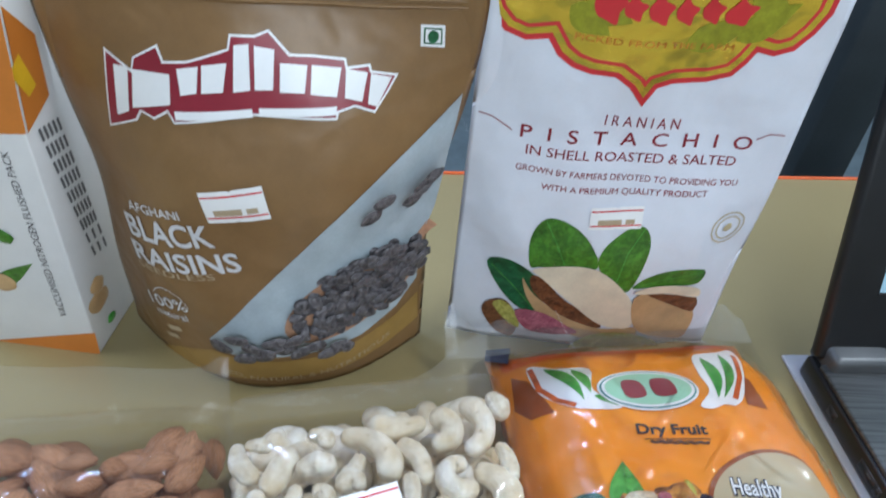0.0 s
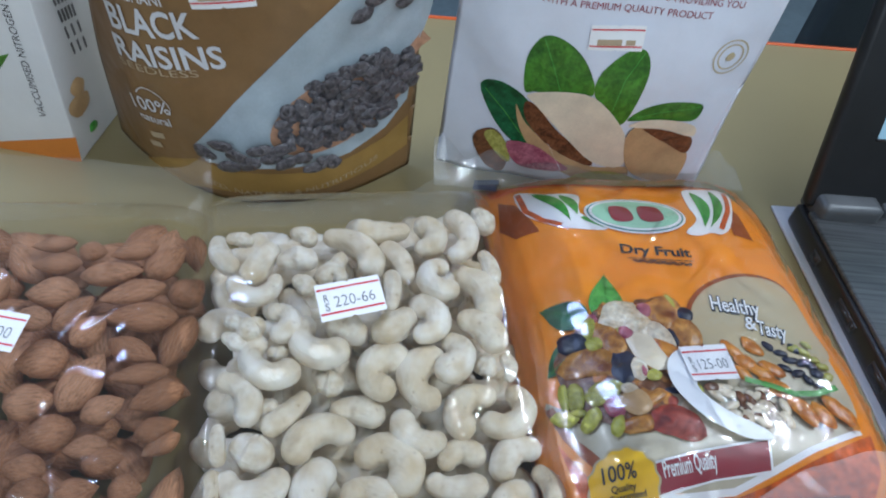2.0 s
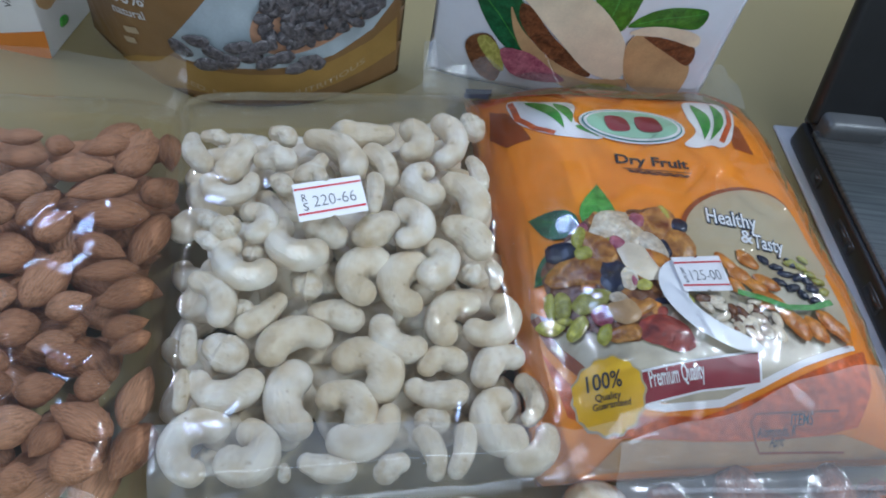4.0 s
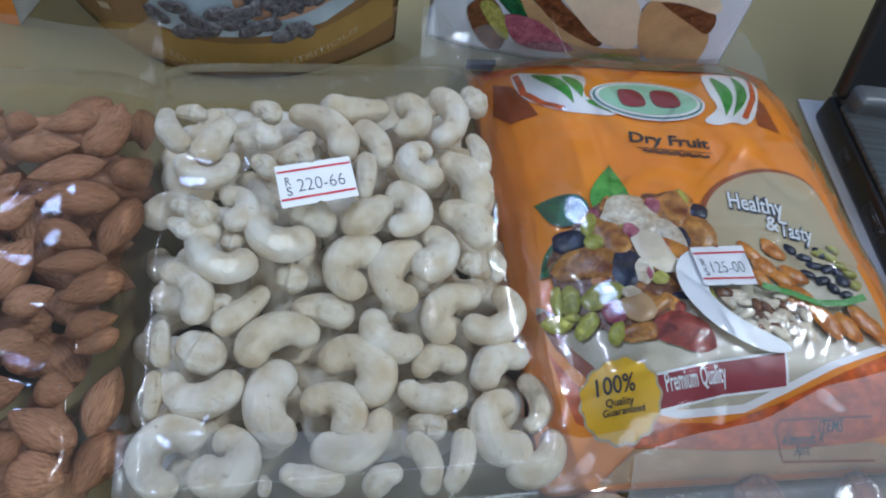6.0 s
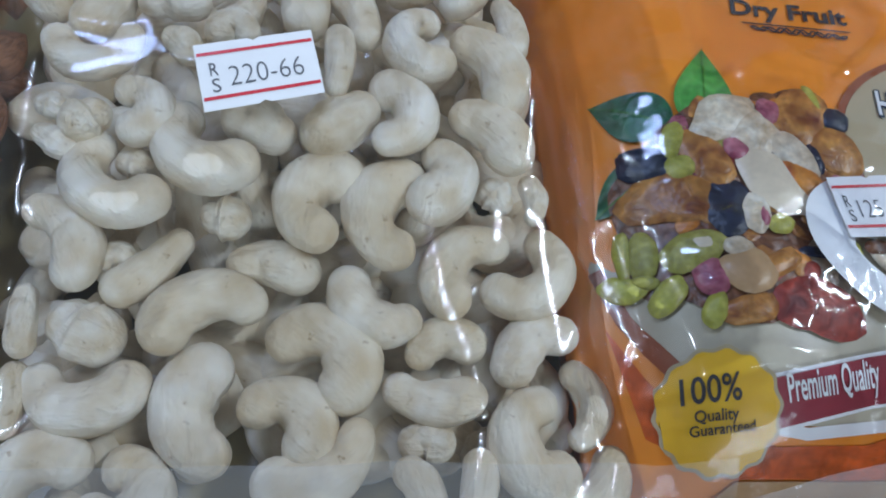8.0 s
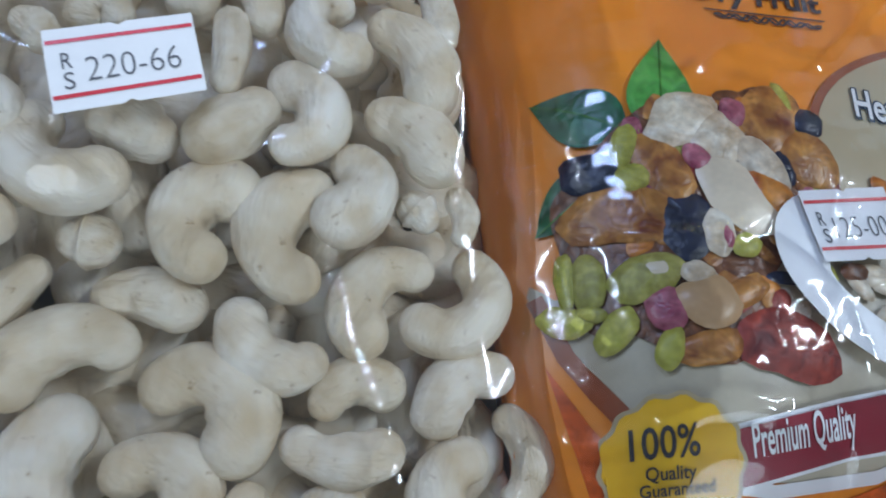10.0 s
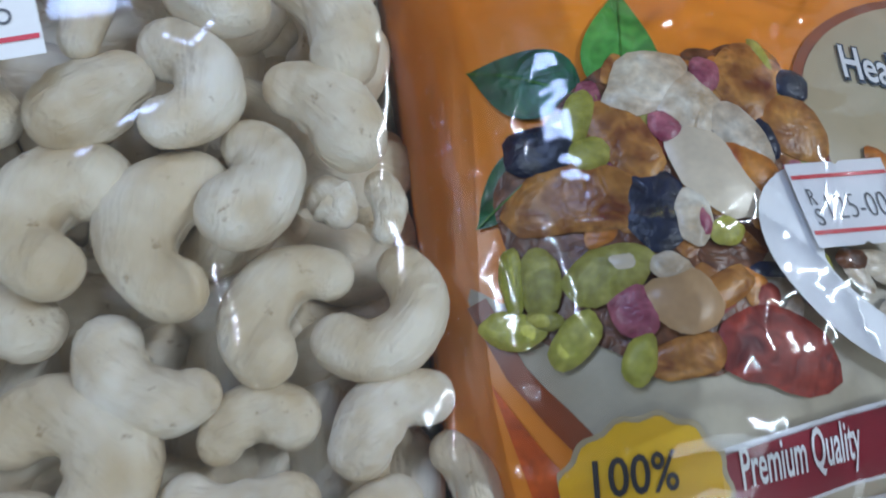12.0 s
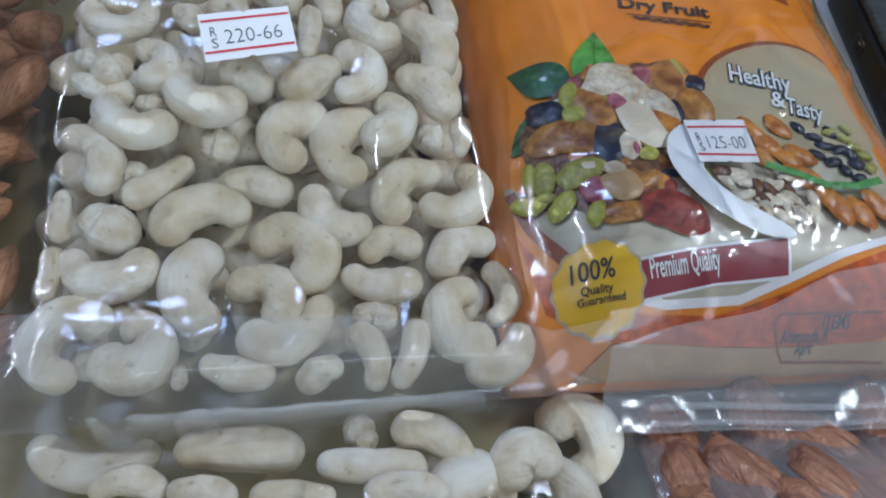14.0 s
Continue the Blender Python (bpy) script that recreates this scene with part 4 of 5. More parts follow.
flap("header", near_flap_end, near_bag, VEIL, "empty milky film end lying over the other bag", -0.068, 0.0765, 0.0, 1.0, 90, 24)
part("seam", sheet(lambda a, b: tuple(Vector(near_flap(a, b)) + Vector((0, 0, 0.0012))), -0.068, 0.0765, 0.0605, 0.0632, 60, 3), CLEAR_CRINKLED, near_bag, "glossy welded seam")

# bag of dried dates
date_bag = thing("date_bag", "clear bag of wrinkled red-brown dried dates", "fruit bag", (0.175, -0.012, 0))


def date_mesh(seed):
    bm = bmesh.new()
    bmesh.ops.create_icosphere(bm, subdivisions=3, radius=0.5)
    for v in bm.verts:
        d = v.co.normalized()
        k = 1 + 0.16 * noise.noise((d.x * 1.2 + seed, d.y * 2.5, d.z * 2.5)) + 0.05 * noise.noise((d.x * 2 + seed, d.y * 8, d.z * 8))
        v.co = Vector((v.co.x * k, v.co.y * k * 0.46, v.co.z * k * 0.42))
    me = bpy.data.meshes.new("dried_date")
    bm.to_mesh(me)
    bm.free()
    me.materials.append(DATE.m)
    me.shade_smooth()
    return me


DATES = [date_mesh(7.1 * k) for k in range(4)]
for k in range(54):
    i, j = k % 6, k // 6
    a, b = -0.050 + i * 0.0218 + random.uniform(-0.006, 0.006), 0.0625 - j * 0.0150 + random.uniform(-0.004, 0.004)
    ob = new("dried_date", DATES[k % 4])
    p = Vector(date_top(a, b))
    ob.matrix_world = Matrix.Translation(p - Vector((0, 0, 0.0070))) @ pose(0, 0, 0, random.uniform(-40, 40), random.uniform(-15, 15), random.uniform(-35, 35) + 115) @ Matrix.Diagonal((0.046, 0.046, 0.038, 1))
    tagged(ob, "wrinkled red-brown dried date inside a clear bag", "date", "dates in the clear bag")
bag_film("film", date_top, -0.074, 0.080, -0.080, 0.0760, date_bag, DATE_FILM, 0.0022, 0.0016, seed=8.8, label="clear creased plastic film")


def date_flap(a, b):
    x, y = turned(0.1750, -0.0120, 6.0, a, b)
    k = ease(b, 0.0680, 0.0800)
    return x, y, lerp(0.0185, max(0.020, laid(x, y) + 0.0105), k) + 0.0012 * noise.noise((a * 45, b * 45, 9)) + 0.0011 * fold(a, b, 2.2, 34, 5)


def date_flap_end(a, v):
    high = lerp(0.0860, 0.1060, ease(a, -0.075, 0.020)) + 0.002 * noise.noise((a * 45, 0, 5))
    return date_flap(a, lerp(0.0680, high, v))


flap("header", date_flap_end, date_bag, VEIL_WARM, "empty cloudy film end lying over the printed pack", -0.072, 0.078, 0.0, 1.0, 100, 40)
for lo, hi in ((0.0690, 0.0705), (0.0730, 0.0748)):
    part("seam", sheet(lambda a, b: tuple(Vector(date_flap(a, b)) + Vector((0, 0, 0.0012 + 0.0008 * math.sin(math.pi * (b - lo) / (hi - lo))))), -0.060, 0.078, lo, hi, 90, 4), VEIL_WARM, date_bag, "glossy welded seam")


# ---- the printed packs ----
def raisin_back(a, b):
    x, y, z = raisin_front(a, b)
    return x, 0.272 + 0.8 * (0.272 - y), z


raisin_pack = thing("raisin_pouch", "brown foil stand-up pouch of black raisins on the table", "pouch", (-0.066, 0.265, 0))


def pouch_body(front, rear, mid, half, low, high, na, nb):
    def f(u, b):
        return front(mid(b) + u * half(b), b)

    def r(u, b):
        return rear(mid(b) + u * half(b), b)
    return sheet(f, -1, 1, low, high, na, nb, r)


part("pouch", pouch_body(raisin_front, raisin_back, lambda b: -0.0665 + 0.004 * ease(b, 0.05, 0.19), raisin_half, 0.0008, 0.207, 64, 70), BROWN, raisin_pack, "matt brown foil pouch skin")


def pistachio_back(a, b):
    x, y, z = pistachio_front(a, b)
    return x, 0.277 + 1.5 * (0.277 - y), z


pistachio_pack = thing("pistachio_pouch", "white stand-up pouch of roasted pistachios on the table", "pouch", (0.097, 0.272, 0))
part("pouch", pouch_body(pistachio_front, pistachio_back, lambda b: 0.097, lambda b: 0.0725, 0.0008, 0.235, 60, 70), WHITE, pistachio_pack, "white glossy pouch skin")

mix_pack = thing("dry_fruit_pack", "orange printed dry fruit pack inside a clear bag", "snack pack", (0.132, 0.168, 0))


def mix_under(a, b):
    x, y, z = mix_top(a, b)
    return x, y, 0.0015


part("pack", sheet(mix_top, -0.0755, 0.0670, -0.1, 0.0925, 60, 80, mix_under), ORANGE, mix_pack, "orange printed film pack")

for k, zb in enumerate((0.1835, 0.1860, 0.1945)):
    part("zip_ridge", sheet(lambda u, b: tuple(normal_of(raisin_front, u, b)[0] + normal_of(raisin_front, u, b)[1] * (0.0012 * math.sin(math.pi * (b - zb) / 0.0018) + 0.0001)), -0.148, 0.018, zb, zb + 0.0018, 50, 4), BROWN, raisin_pack)

# carton print
for pts, mtl, nm in (([(-0.0252, 0.1267), (0.0007, 0.1303), (0.0066, 0.1837), (-0.0117, 0.1816)], CARD_ORANGE, "orange_top"), ([(-0.0723, -0.0047), (0.0012, 0.0161), (0.0005, 0.0008), (-0.0783, -0.0213)], CARD_ORANGE, "orange_foot")):
    decal(nm, pts, box_front, 0.0003, mtl, carton)
decal("orange_top", [(0.0016, 0.1295), (0.0210, 0.1364), (0.0233, 0.1618), (0.0094, 0.1784)], box_side, 0.0003, CARD_ORANGE, carton)
decal("yellow_badge", [(0.0017, 0.1549), (0.0102, 0.1595), (0.0148, 0.1442), (0.0086, 0.1419)], box_side, 0.0005, YELLOW, carton, "small yellow badge")
p, q = [(-0.0102, 0.0256), (-0.0100, 0.1206)]
lettering("VACCUMISED NITROGEN FLUSHED PACK", p, q, 0.0036, box_front, 0.0004, INK, carton)
decal("leaf", leaf_line(*[(-0.0443, 0.0386), (-0.0179, 0.0589)], 0.0045), box_front, 0.0004, GREEN, carton)
heap(box_front, carton, [([(-0.0362, 0.0437)][0], 7, 5, 20, NUT_TAN), ([(-0.0284, 0.0743)][0], 4, 6, 60, GREEN)], 0.0005)
s0, s1, s2, s3 = [(0.0062, 0.1279), (0.0235, 0.1253), (0.0186, 0.0445), (0.0314, 0.0410)]
for k in range(5):
    f = 0.12 + k * 0.19
    top, foot = (lerp(s0[0], s1[0], f), lerp(s0[1], s1[1], f)), (lerp(s2[0], s3[0], f), lerp(s2[1], s3[1], f))
    for j in range(7 if k % 2 else 9):
        u = j / 9.5
        bars([((lerp(top[0], foot[0], u), lerp(top[1], foot[1], u)), (lerp(top[0], foot[0], u + 0.075), lerp(top[1], foot[1], u + 0.075)), 0.0017)], box_side, 0.0004, GREY_INK, carton)
heap(box_side, carton, [([(0.0117, 0.0278)][0], 6, 9, 80, NUT_TAN), ([(0.0133, 0.0360)][0], 5, 6, 60, NUT_TAN), ([(0.0169, 0.0105)][0], 2.5, 4, 80, GREEN_LIGHT)], 0.0005)

# raisin pouch print
decal("foot_band", [(-0.1437, -0.0171), (-0.1108, 0.0107), (-0.0915, 0.0212), (-0.0621, 0.0200), (-0.0411, 0.0192), (-0.0199, 0.0226), (-0.0038, 0.0267), (0.0066, 0.0337), (0.0077, 0.0146), (-0.0060, 0.0112), (-0.0306, 0.0072), (-0.0630, 0.0079), (-0.0861, 0.0049), (-0.1149, -0.0072), (-0.1391, -0.0215)], raisin_front, 0.0003, BAND, raisin_pack, "golden brown foot band")
decal("window_print", [(0.0192, 0.1487), (0.0108, 0.1404), (-0.0069, 0.1249), (-0.0388, 0.0936), (-0.0696, 0.0582), (-0.0912, 0.0293), (-0.0854, 0.0225), (-0.0619, 0.0234), (-0.0410, 0.0231), (-0.0200, 0.0255), (-0.0040, 0.0328), (0.0052, 0.0455), (0.0064, 0.0679), (0.0119, 0.0914), (0.0159, 0.1229)], raisin_front, 0.0005, GREY_BLUE, raisin_pack, "grey picture panel with raisins")
logo = [(-0.1219, 0.1616), (-0.1115, 0.1552), (-0.1103, 0.1599), (-0.0998, 0.166), (-0.0975, 0.1604), (-0.0882, 0.162), (-0.0721, 0.1684), (-0.0713, 0.1734), (-0.062, 0.1735), (-0.0568, 0.1755), (-0.0488, 0.1677), (-0.0398, 0.1676), (-0.0278, 0.1666), (-0.0271, 0.1637), (-0.0186, 0.1644), (-0.0178, 0.162), (-0.0075, 0.1601), (-0.0115, 0.1533), (-0.016, 0.1467), (-0.0237, 0.1497), (-0.0296, 0.1481), (-0.0302, 0.1455), (-0.0621, 0.1458), (-0.0939, 0.1386), (-0.0966, 0.1422), (-0.1025, 0.1383), (-0.1082, 0.1398), (-0.1104, 0.1359), (-0.1246, 0.129)]
badge = decal("logo_outline", logo, raisin_front, 0.0004, WHITE_INK, raisin_pack, "jagged maroon logo plate with a white rim")
decal("logo_plate", inset(logo, 0.0009), raisin_front, 0.0007, MAROON, badge)
for quad in ([(-0.1182, 0.1561), (-0.1123, 0.1559), (-0.1134, 0.1389), (-0.1191, 0.1358)], [(-0.1105, 0.1554), (-0.0949, 0.1561), (-0.0950, 0.1453), (-0.1116, 0.1407)], [(-0.0920, 0.1586), (-0.0833, 0.1608), (-0.0841, 0.1513), (-0.0906, 0.1494)], [(-0.0819, 0.1614), (-0.0722, 0.1634), (-0.0737, 0.1530), (-0.0822, 0.1515)], [(-0.0695, 0.1697), (-0.0640, 0.1704), (-0.0633, 0.1547), (-0.0698, 0.1534)], [(-0.0620, 0.1698), (-0.0545, 0.1689), (-0.0547, 0.1553), (-0.0616, 0.1549)], [(-0.0523, 0.1645), (-0.0421, 0.1640), (-0.0427, 0.1547), (-0.0521, 0.1546)], [(-0.0405, 0.1641), (-0.0294, 0.1634), (-0.0307, 0.1536), (-0.0405, 0.1544)], [(-0.0277, 0.1630), (-0.0195, 0.1615), (-0.0212, 0.1514), (-0.0277, 0.1531)], [(-0.0182, 0.1610), (-0.0103, 0.1591), (-0.0155, 0.1491), (-0.0190, 0.1504)]):
    decal("logo_block", quad, raisin_front, 0.0010, WHITE_INK, badge)
bars([(*[(-0.0932, 0.1418), (-0.0625, 0.1468)], 0.0030), (*[(-0.0599, 0.1472), (-0.0305, 0.1489)], 0.0030)], raisin_front, 0.0010, WHITE_INK, badge)
mark = decal("veg_mark", [(0.0002, 0.1780), (0.0097, 0.1776), (0.0102, 0.1689), (0.0005, 0.1697)], raisin_front, 0.0004, WHITE_INK, raisin_pack, "white square mark with a green dot")
decal("mark_frame", [(0.0014, 0.1769), (0.0087, 0.1765), (0.0090, 0.1701), (0.0016, 0.1707)], raisin_front, 0.0006, GREEN_DEEP, mark)
decal("mark_field", [(0.0021, 0.1763), (0.0081, 0.1758), (0.0083, 0.1708), (0.0022, 0.1713)], raisin_front, 0.0008, WHITE_INK, mark)
decal("mark_dot", oval([(0.0052, 0.1734)][0], 0.0022, 0.0024, 0, 20), raisin_front, 0.0010, GREEN_DEEP, mark)
for words, ends, h, fat, mtl in (("AFGHANI", [(-0.1231, 0.0899), (-0.0961, 0.0964)], 0.0042, 0.01, PALE_INK), ("BLACK", [(-0.1251, 0.0753), (-0.0815, 0.0866)], 0.0108, 0.022, PALE_INK), ("RAISINS", [(-0.1244, 0.0623), (-0.0707, 0.0752)], 0.0096, 0.022, PALE_INK),
                                ("SEEDLESS", [(-0.1241, 0.0578), (-0.0832, 0.0686)], 0.0032, 0.0, TAN_INK), ("100%", [(-0.1215, 0.0361), (-0.0996, 0.0433)], 0.0066, 0.01, PALE_INK), ("natural", [(-0.1185, 0.0312), (-0.1009, 0.0359)], 0.0040, 0.01, PALE_INK)):
    lettering(words, ends[0], ends[1], h, raisin_front, 0.0006, mtl, raisin_pack, fat=fat)
arc_c = [(-0.1091, 0.0424)][0]
decal("seal_arc", ribbon([turned(arc_c[0], arc_c[1], 20 + 14 * k, 0.0100, 0) for k in range(11)], 0.0005), raisin_front, 0.0006, PALE_INK, raisin_pack)
bars([(*[(-0.1146, 0.0239), (-0.1068, 0.0271)], 0.003), (*[(-0.1162, 0.0171), (-0.1095, 0.0201)], 0.003)], raisin_front, 0.0006, TAN_INK, raisin_pack)
foot_p, foot_q = [(-0.0871, 0.0093), (-0.0066, 0.0156)]
lettering("KED, NATURAL & NUTRITIOUS", foot_p, foot_q, 0.0028, raisin_front, 0.0006, TAN_INK, raisin_pack, arc=-0.0065)
spoon_c = [(-0.0241, 0.0518)][0]
decal("wooden_spoon", oval(spoon_c, 0.0330, 0.0180, 27), raisin_front, 0.0007, SPOON, raisin_pack, "printed wooden spoon")
decal("spoon_handle", ribbon([(-0.0051, 0.0671), (0.0038, 0.0718), (0.0116, 0.0807)], 0.006), raisin_front, 0.0007, SPOON, raisin_pack)
rng = random.Random(5)
fruit = []
for k in range(230):
    r, t = math.sqrt(rng.random()), rng.uniform(0, 2 * math.pi)
    x, y = turned(spoon_c[0] + 0.002, spoon_c[1] + 0.005, 27, 0.0315 * r * math.cos(t), 0.0172 * r * math.sin(t))
    fruit.append(((x, y), rng.uniform(3.0, 4.6), rng.uniform(2.2, 3.1), rng.uniform(0, 180), RAISIN))
for c in [(-0.0822, 0.0325), (-0.0751, 0.0386), (-0.0689, 0.0344), (-0.0595, 0.0378), (-0.0547, 0.0333), (-0.0639, 0.0304), (-0.0485, 0.0299), (-0.0421, 0.0316), (-0.0357, 0.0258), (-0.0305, 0.0273), (-0.0507, 0.0379), (-0.0722, 0.0275)]:
    fruit.append((c, rng.uniform(4.5, 6), rng.uniform(3, 4), rng.uniform(-30, 30), RAISIN))
for c in [(-0.0185, 0.1024), (-0.0134, 0.1092), (-0.0020, 0.1065), (0.0058, 0.1154), (0.0019, 0.1114)]:
    fruit.append((c, 5.0, 3.2, rng.uniform(10, 60), RAISIN))
heap(raisin_front, raisin_pack, fruit, 0.0009, 0.0007, "printed_raisin")
price_label([(-0.0845, 0.1063), (-0.0578, 0.1128)], raisin_front, 0.0009, raisin_pack)

# pistachio pouch print
shield = [(0.0241, 0.1905), (0.0274, 0.1817), (0.0339, 0.1749), (0.0426, 0.1722), (0.0517, 0.1738), (0.0564, 0.1673), (0.0630, 0.1631), (0.0708, 0.1610), (0.0816, 0.1607), (0.0883, 0.1565), (0.0955, 0.1483), (0.0999, 0.1571), (0.1056, 0.1591), (0.1207, 0.1600), (0.1305, 0.1633), (0.1352, 0.1697), (0.1376, 0.1744), (0.1450, 0.1728), (0.1531, 0.1755), (0.1588, 0.1829), (0.1626, 0.1917), (0.1629, 0.2018), (0.1368, 0.2119), (0.0422, 0.2040)]
crest = decal("crest", shield, pistachio_front, 0.0003, RED, pistachio_pack, "gold foil crest with red outlines")
decal("crest_gold", inset(shield, 0.0024), pistachio_front, 0.0005, GOLD, crest)
decal("crest_line", inset(shield, 0.0052), pistachio_front, 0.0007, RED, crest)
decal("crest_field", inset(shield, 0.0068), pistachio_front, 0.0009, GOLD, crest)
cp, cq = [(0.0617, 0.1749), (0.1268, 0.1749)]
lettering("PICKED FROM THE FARM", cp, cq, 0.0026, pistachio_front, 0.0012, APRICOT, crest)
for ends in ([(0.0580, 0.1879), (0.0753, 0.1782)], [(0.0640, 0.1905), (0.0827, 0.1842)], [(0.1262, 0.1793), (0.1487, 0.1951)], [(0.1059, 0.1760), (0.1306, 0.1866)], [(0.1450, 0.1869), (0.1266, 0.1967)]):
    decal("crest_leaf", leaf_line(ends[0], ends[1], 0.007), pistachio_front, 0.0011, OLIVE, crest)
for c, ra, rb in zip([(0.0727, 0.1901), (0.0824, 0.1898), (0.0924, 0.1899), (0.1027, 0.1899), (0.1130, 0.1910), (0.1243, 0.1906)], (5.5, 4, 4.5, 4, 4, 6), (7, 4.5, 5.5, 5, 5, 5)):
    decal("crest_mark", rounded(oval(c, ra * 0.001, rb * 0.001, 20, 9, 0.25, 4), 3), pistachio_front, 0.0013, RED, crest)
for words, ends, h, fat in (("I R A N I A N", [(0.0814, 0.1388), (0.1146, 0.1381)], 0.0050, 0.0), ("P  I  S  T  A  C  H  I  O", [(0.0465, 0.1291), (0.1494, 0.1305)], 0.0062, 0.008), ("IN SHELL ROASTED & SALTED", [(0.0500, 0.1216), (0.1448, 0.1223)], 0.0045, 0.0),
                           ("GROWN BY FARMERS DEVOTED TO PROVIDING YOU", [(0.0466, 0.1134), (0.1488, 0.1123)], 0.0030, 0.0), ("WITH A PREMIUM QUALITY PRODUCT", [(0.0592, 0.1054), (0.1359, 0.1069)], 0.0030, 0.0)):
    lettering(words, ends[0], ends[1], h, pistachio_front, 0.0004, MAROON, pistachio_pack, fat=fat)
decal("thin_line", ribbon([(0.0277, 0.1378), (0.0332, 0.1367), (0.0372, 0.1347), (0.0427, 0.1316)], 0.0005), pistachio_front, 0.0004, MAROON, pistachio_pack)
decal("thin_line", ribbon([(0.1506, 0.1355), (0.1559, 0.1382), (0.1633, 0.1375)], 0.0005), pistachio_front, 0.0004, MAROON, pistachio_pack)
lf = decal("leaf", rounded([(0.0405, 0.0574), (0.0504, 0.0622), (0.0641, 0.0548), (0.071, 0.0404), (0.0721, 0.0261), (0.0618, 0.0255), (0.0495, 0.0386)], 4), pistachio_front, 0.0004, GREEN_DEEP, pistachio_pack, "printed green leaf")
decal("leaf_vein", ribbon([(0.0429, 0.0562), (0.0544, 0.045), (0.0688, 0.0277)], 0.0005), pistachio_front, 0.0006, GREEN_LIGHT, lf)
lf = decal("leaf", rounded([(0.0612, 0.0605), (0.0588, 0.0786), (0.0645, 0.0903), (0.0757, 0.089), (0.0868, 0.0798), (0.0935, 0.0643), (0.0788, 0.0591), (0.0673, 0.0608)], 4), pistachio_front, 0.0004, GREEN, pistachio_pack, "printed green leaf")
decal("leaf_vein", ribbon([(0.0646, 0.0893), (0.0713, 0.0771), (0.078, 0.0631)], 0.0005), pistachio_front, 0.0006, GREEN_LIGHT, lf)
lf = decal("leaf", rounded([(0.0942, 0.0645), (0.0941, 0.0774), (0.1027, 0.0882), (0.1109, 0.0901), (0.1156, 0.0818), (0.1157, 0.0681), (0.1125, 0.0501), (0.1058, 0.0517)], 4), pistachio_front, 0.0004, GREEN, pistachio_pack, "printed green leaf")
decal("leaf_vein", ribbon([(0.1111, 0.0892), (0.1056, 0.0748), (0.1047, 0.0559)], 0.0005), pistachio_front, 0.0006, GREEN_LIGHT, lf)
lf = decal("leaf", rounded([(0.1137, 0.0523), (0.1208, 0.0605), (0.134, 0.065), (0.1494, 0.0625), (0.1494, 0.0526), (0.1383, 0.0525), (0.123, 0.0528)], 4), pistachio_front, 0.0004, GREEN, pistachio_pack, "printed green leaf")
decal("leaf_vein", ribbon([(0.114, 0.0532), (0.1301, 0.0588), (0.1485, 0.0616)], 0.0005), pistachio_front, 0.0006, GREEN_LIGHT, lf)
decal("printed_pistachio", rounded([(0.0591, 0.0513), (0.0668, 0.0395), (0.0861, 0.0238), (0.1062, 0.0161), (0.1242, 0.0185), (0.1261, 0.0065), (0.1023, 0.0057), (0.0781, 0.0177), (0.0648, 0.034)], 4), pistachio_front, 0.00070, NUT_TAN, pistachio_pack)
decal("printed_pistachio", rounded([(0.063, 0.0533), (0.0687, 0.0527), (0.0832, 0.0376), (0.1049, 0.0211), (0.1029, 0.0167), (0.0826, 0.0258), (0.0664, 0.0417)], 4), pistachio_front, 0.00080, SHELL_DARK, pistachio_pack)
decal("printed_pistachio", rounded([(0.0634, 0.0589), (0.078, 0.0631), (0.0945, 0.0633), (0.1105, 0.05), (0.1204, 0.0333), (0.121, 0.0186), (0.1052, 0.0201), (0.0866, 0.0357), (0.0687, 0.0527)], 4), pistachio_front, 0.00090, SHELL, pistachio_pack)
decal("printed_pistachio", rounded([(0.1168, 0.0433), (0.124, 0.0496), (0.1398, 0.04), (0.1555, 0.028), (0.1578, 0.012), (0.1536, 0.0044), (0.1329, 0.0111), (0.1222, 0.0229)], 4), pistachio_front, 0.00100, NUT_TAN, pistachio_pack)
decal("printed_pistachio", rounded([(0.121, 0.0494), (0.1341, 0.0469), (0.1525, 0.0404), (0.1545, 0.0282), (0.1413, 0.0356)], 4), pistachio_front, 0.00110, SHELL_DARK, pistachio_pack)
decal("printed_pistachio", rounded([(0.1159, 0.0488), (0.1228, 0.0537), (0.138, 0.0535), (0.151, 0.0484), (0.1523, 0.041), (0.134, 0.0474)], 4), pistachio_front, 0.00120, SHELL, pistachio_pack)
decal("printed_pistachio", rounded([(0.0421, 0.0212), (0.0448, 0.0292), (0.0535, 0.0313), (0.0614, 0.0181), (0.0605, 0.0037), (0.0506, 0.0069)], 4), pistachio_front, 0.00130, SHELL_DARK, pistachio_pack)
decal("printed_pistachio", rounded([(0.0472, 0.0266), (0.052, 0.0309), (0.0597, 0.0235), (0.0634, 0.0113), (0.0575, 0.0134)], 4), pistachio_front, 0.00140, KERNEL, pistachio_pack)
decal("printed_pistachio", rounded([(0.0595, 0.0249), (0.0735, 0.0265), (0.0872, 0.0182), (0.0945, 0.0126), (0.0827, 0.0097), (0.0672, 0.0107)], 4), pistachio_front, 0.00150, PINK, pistachio_pack)
decal("printed_pistachio", rounded([(0.0923, 0.0004), (0.1012, 0.0106), (0.1189, 0.0147), (0.1376, 0.0066), (0.144, -0.0034), (0.125, -0.0074), (0.0985, -0.0067)], 4), pistachio_front, 0.00160, KERNEL, pistachio_pack)
ring_c = [(0.1525, 0.0889)][0]
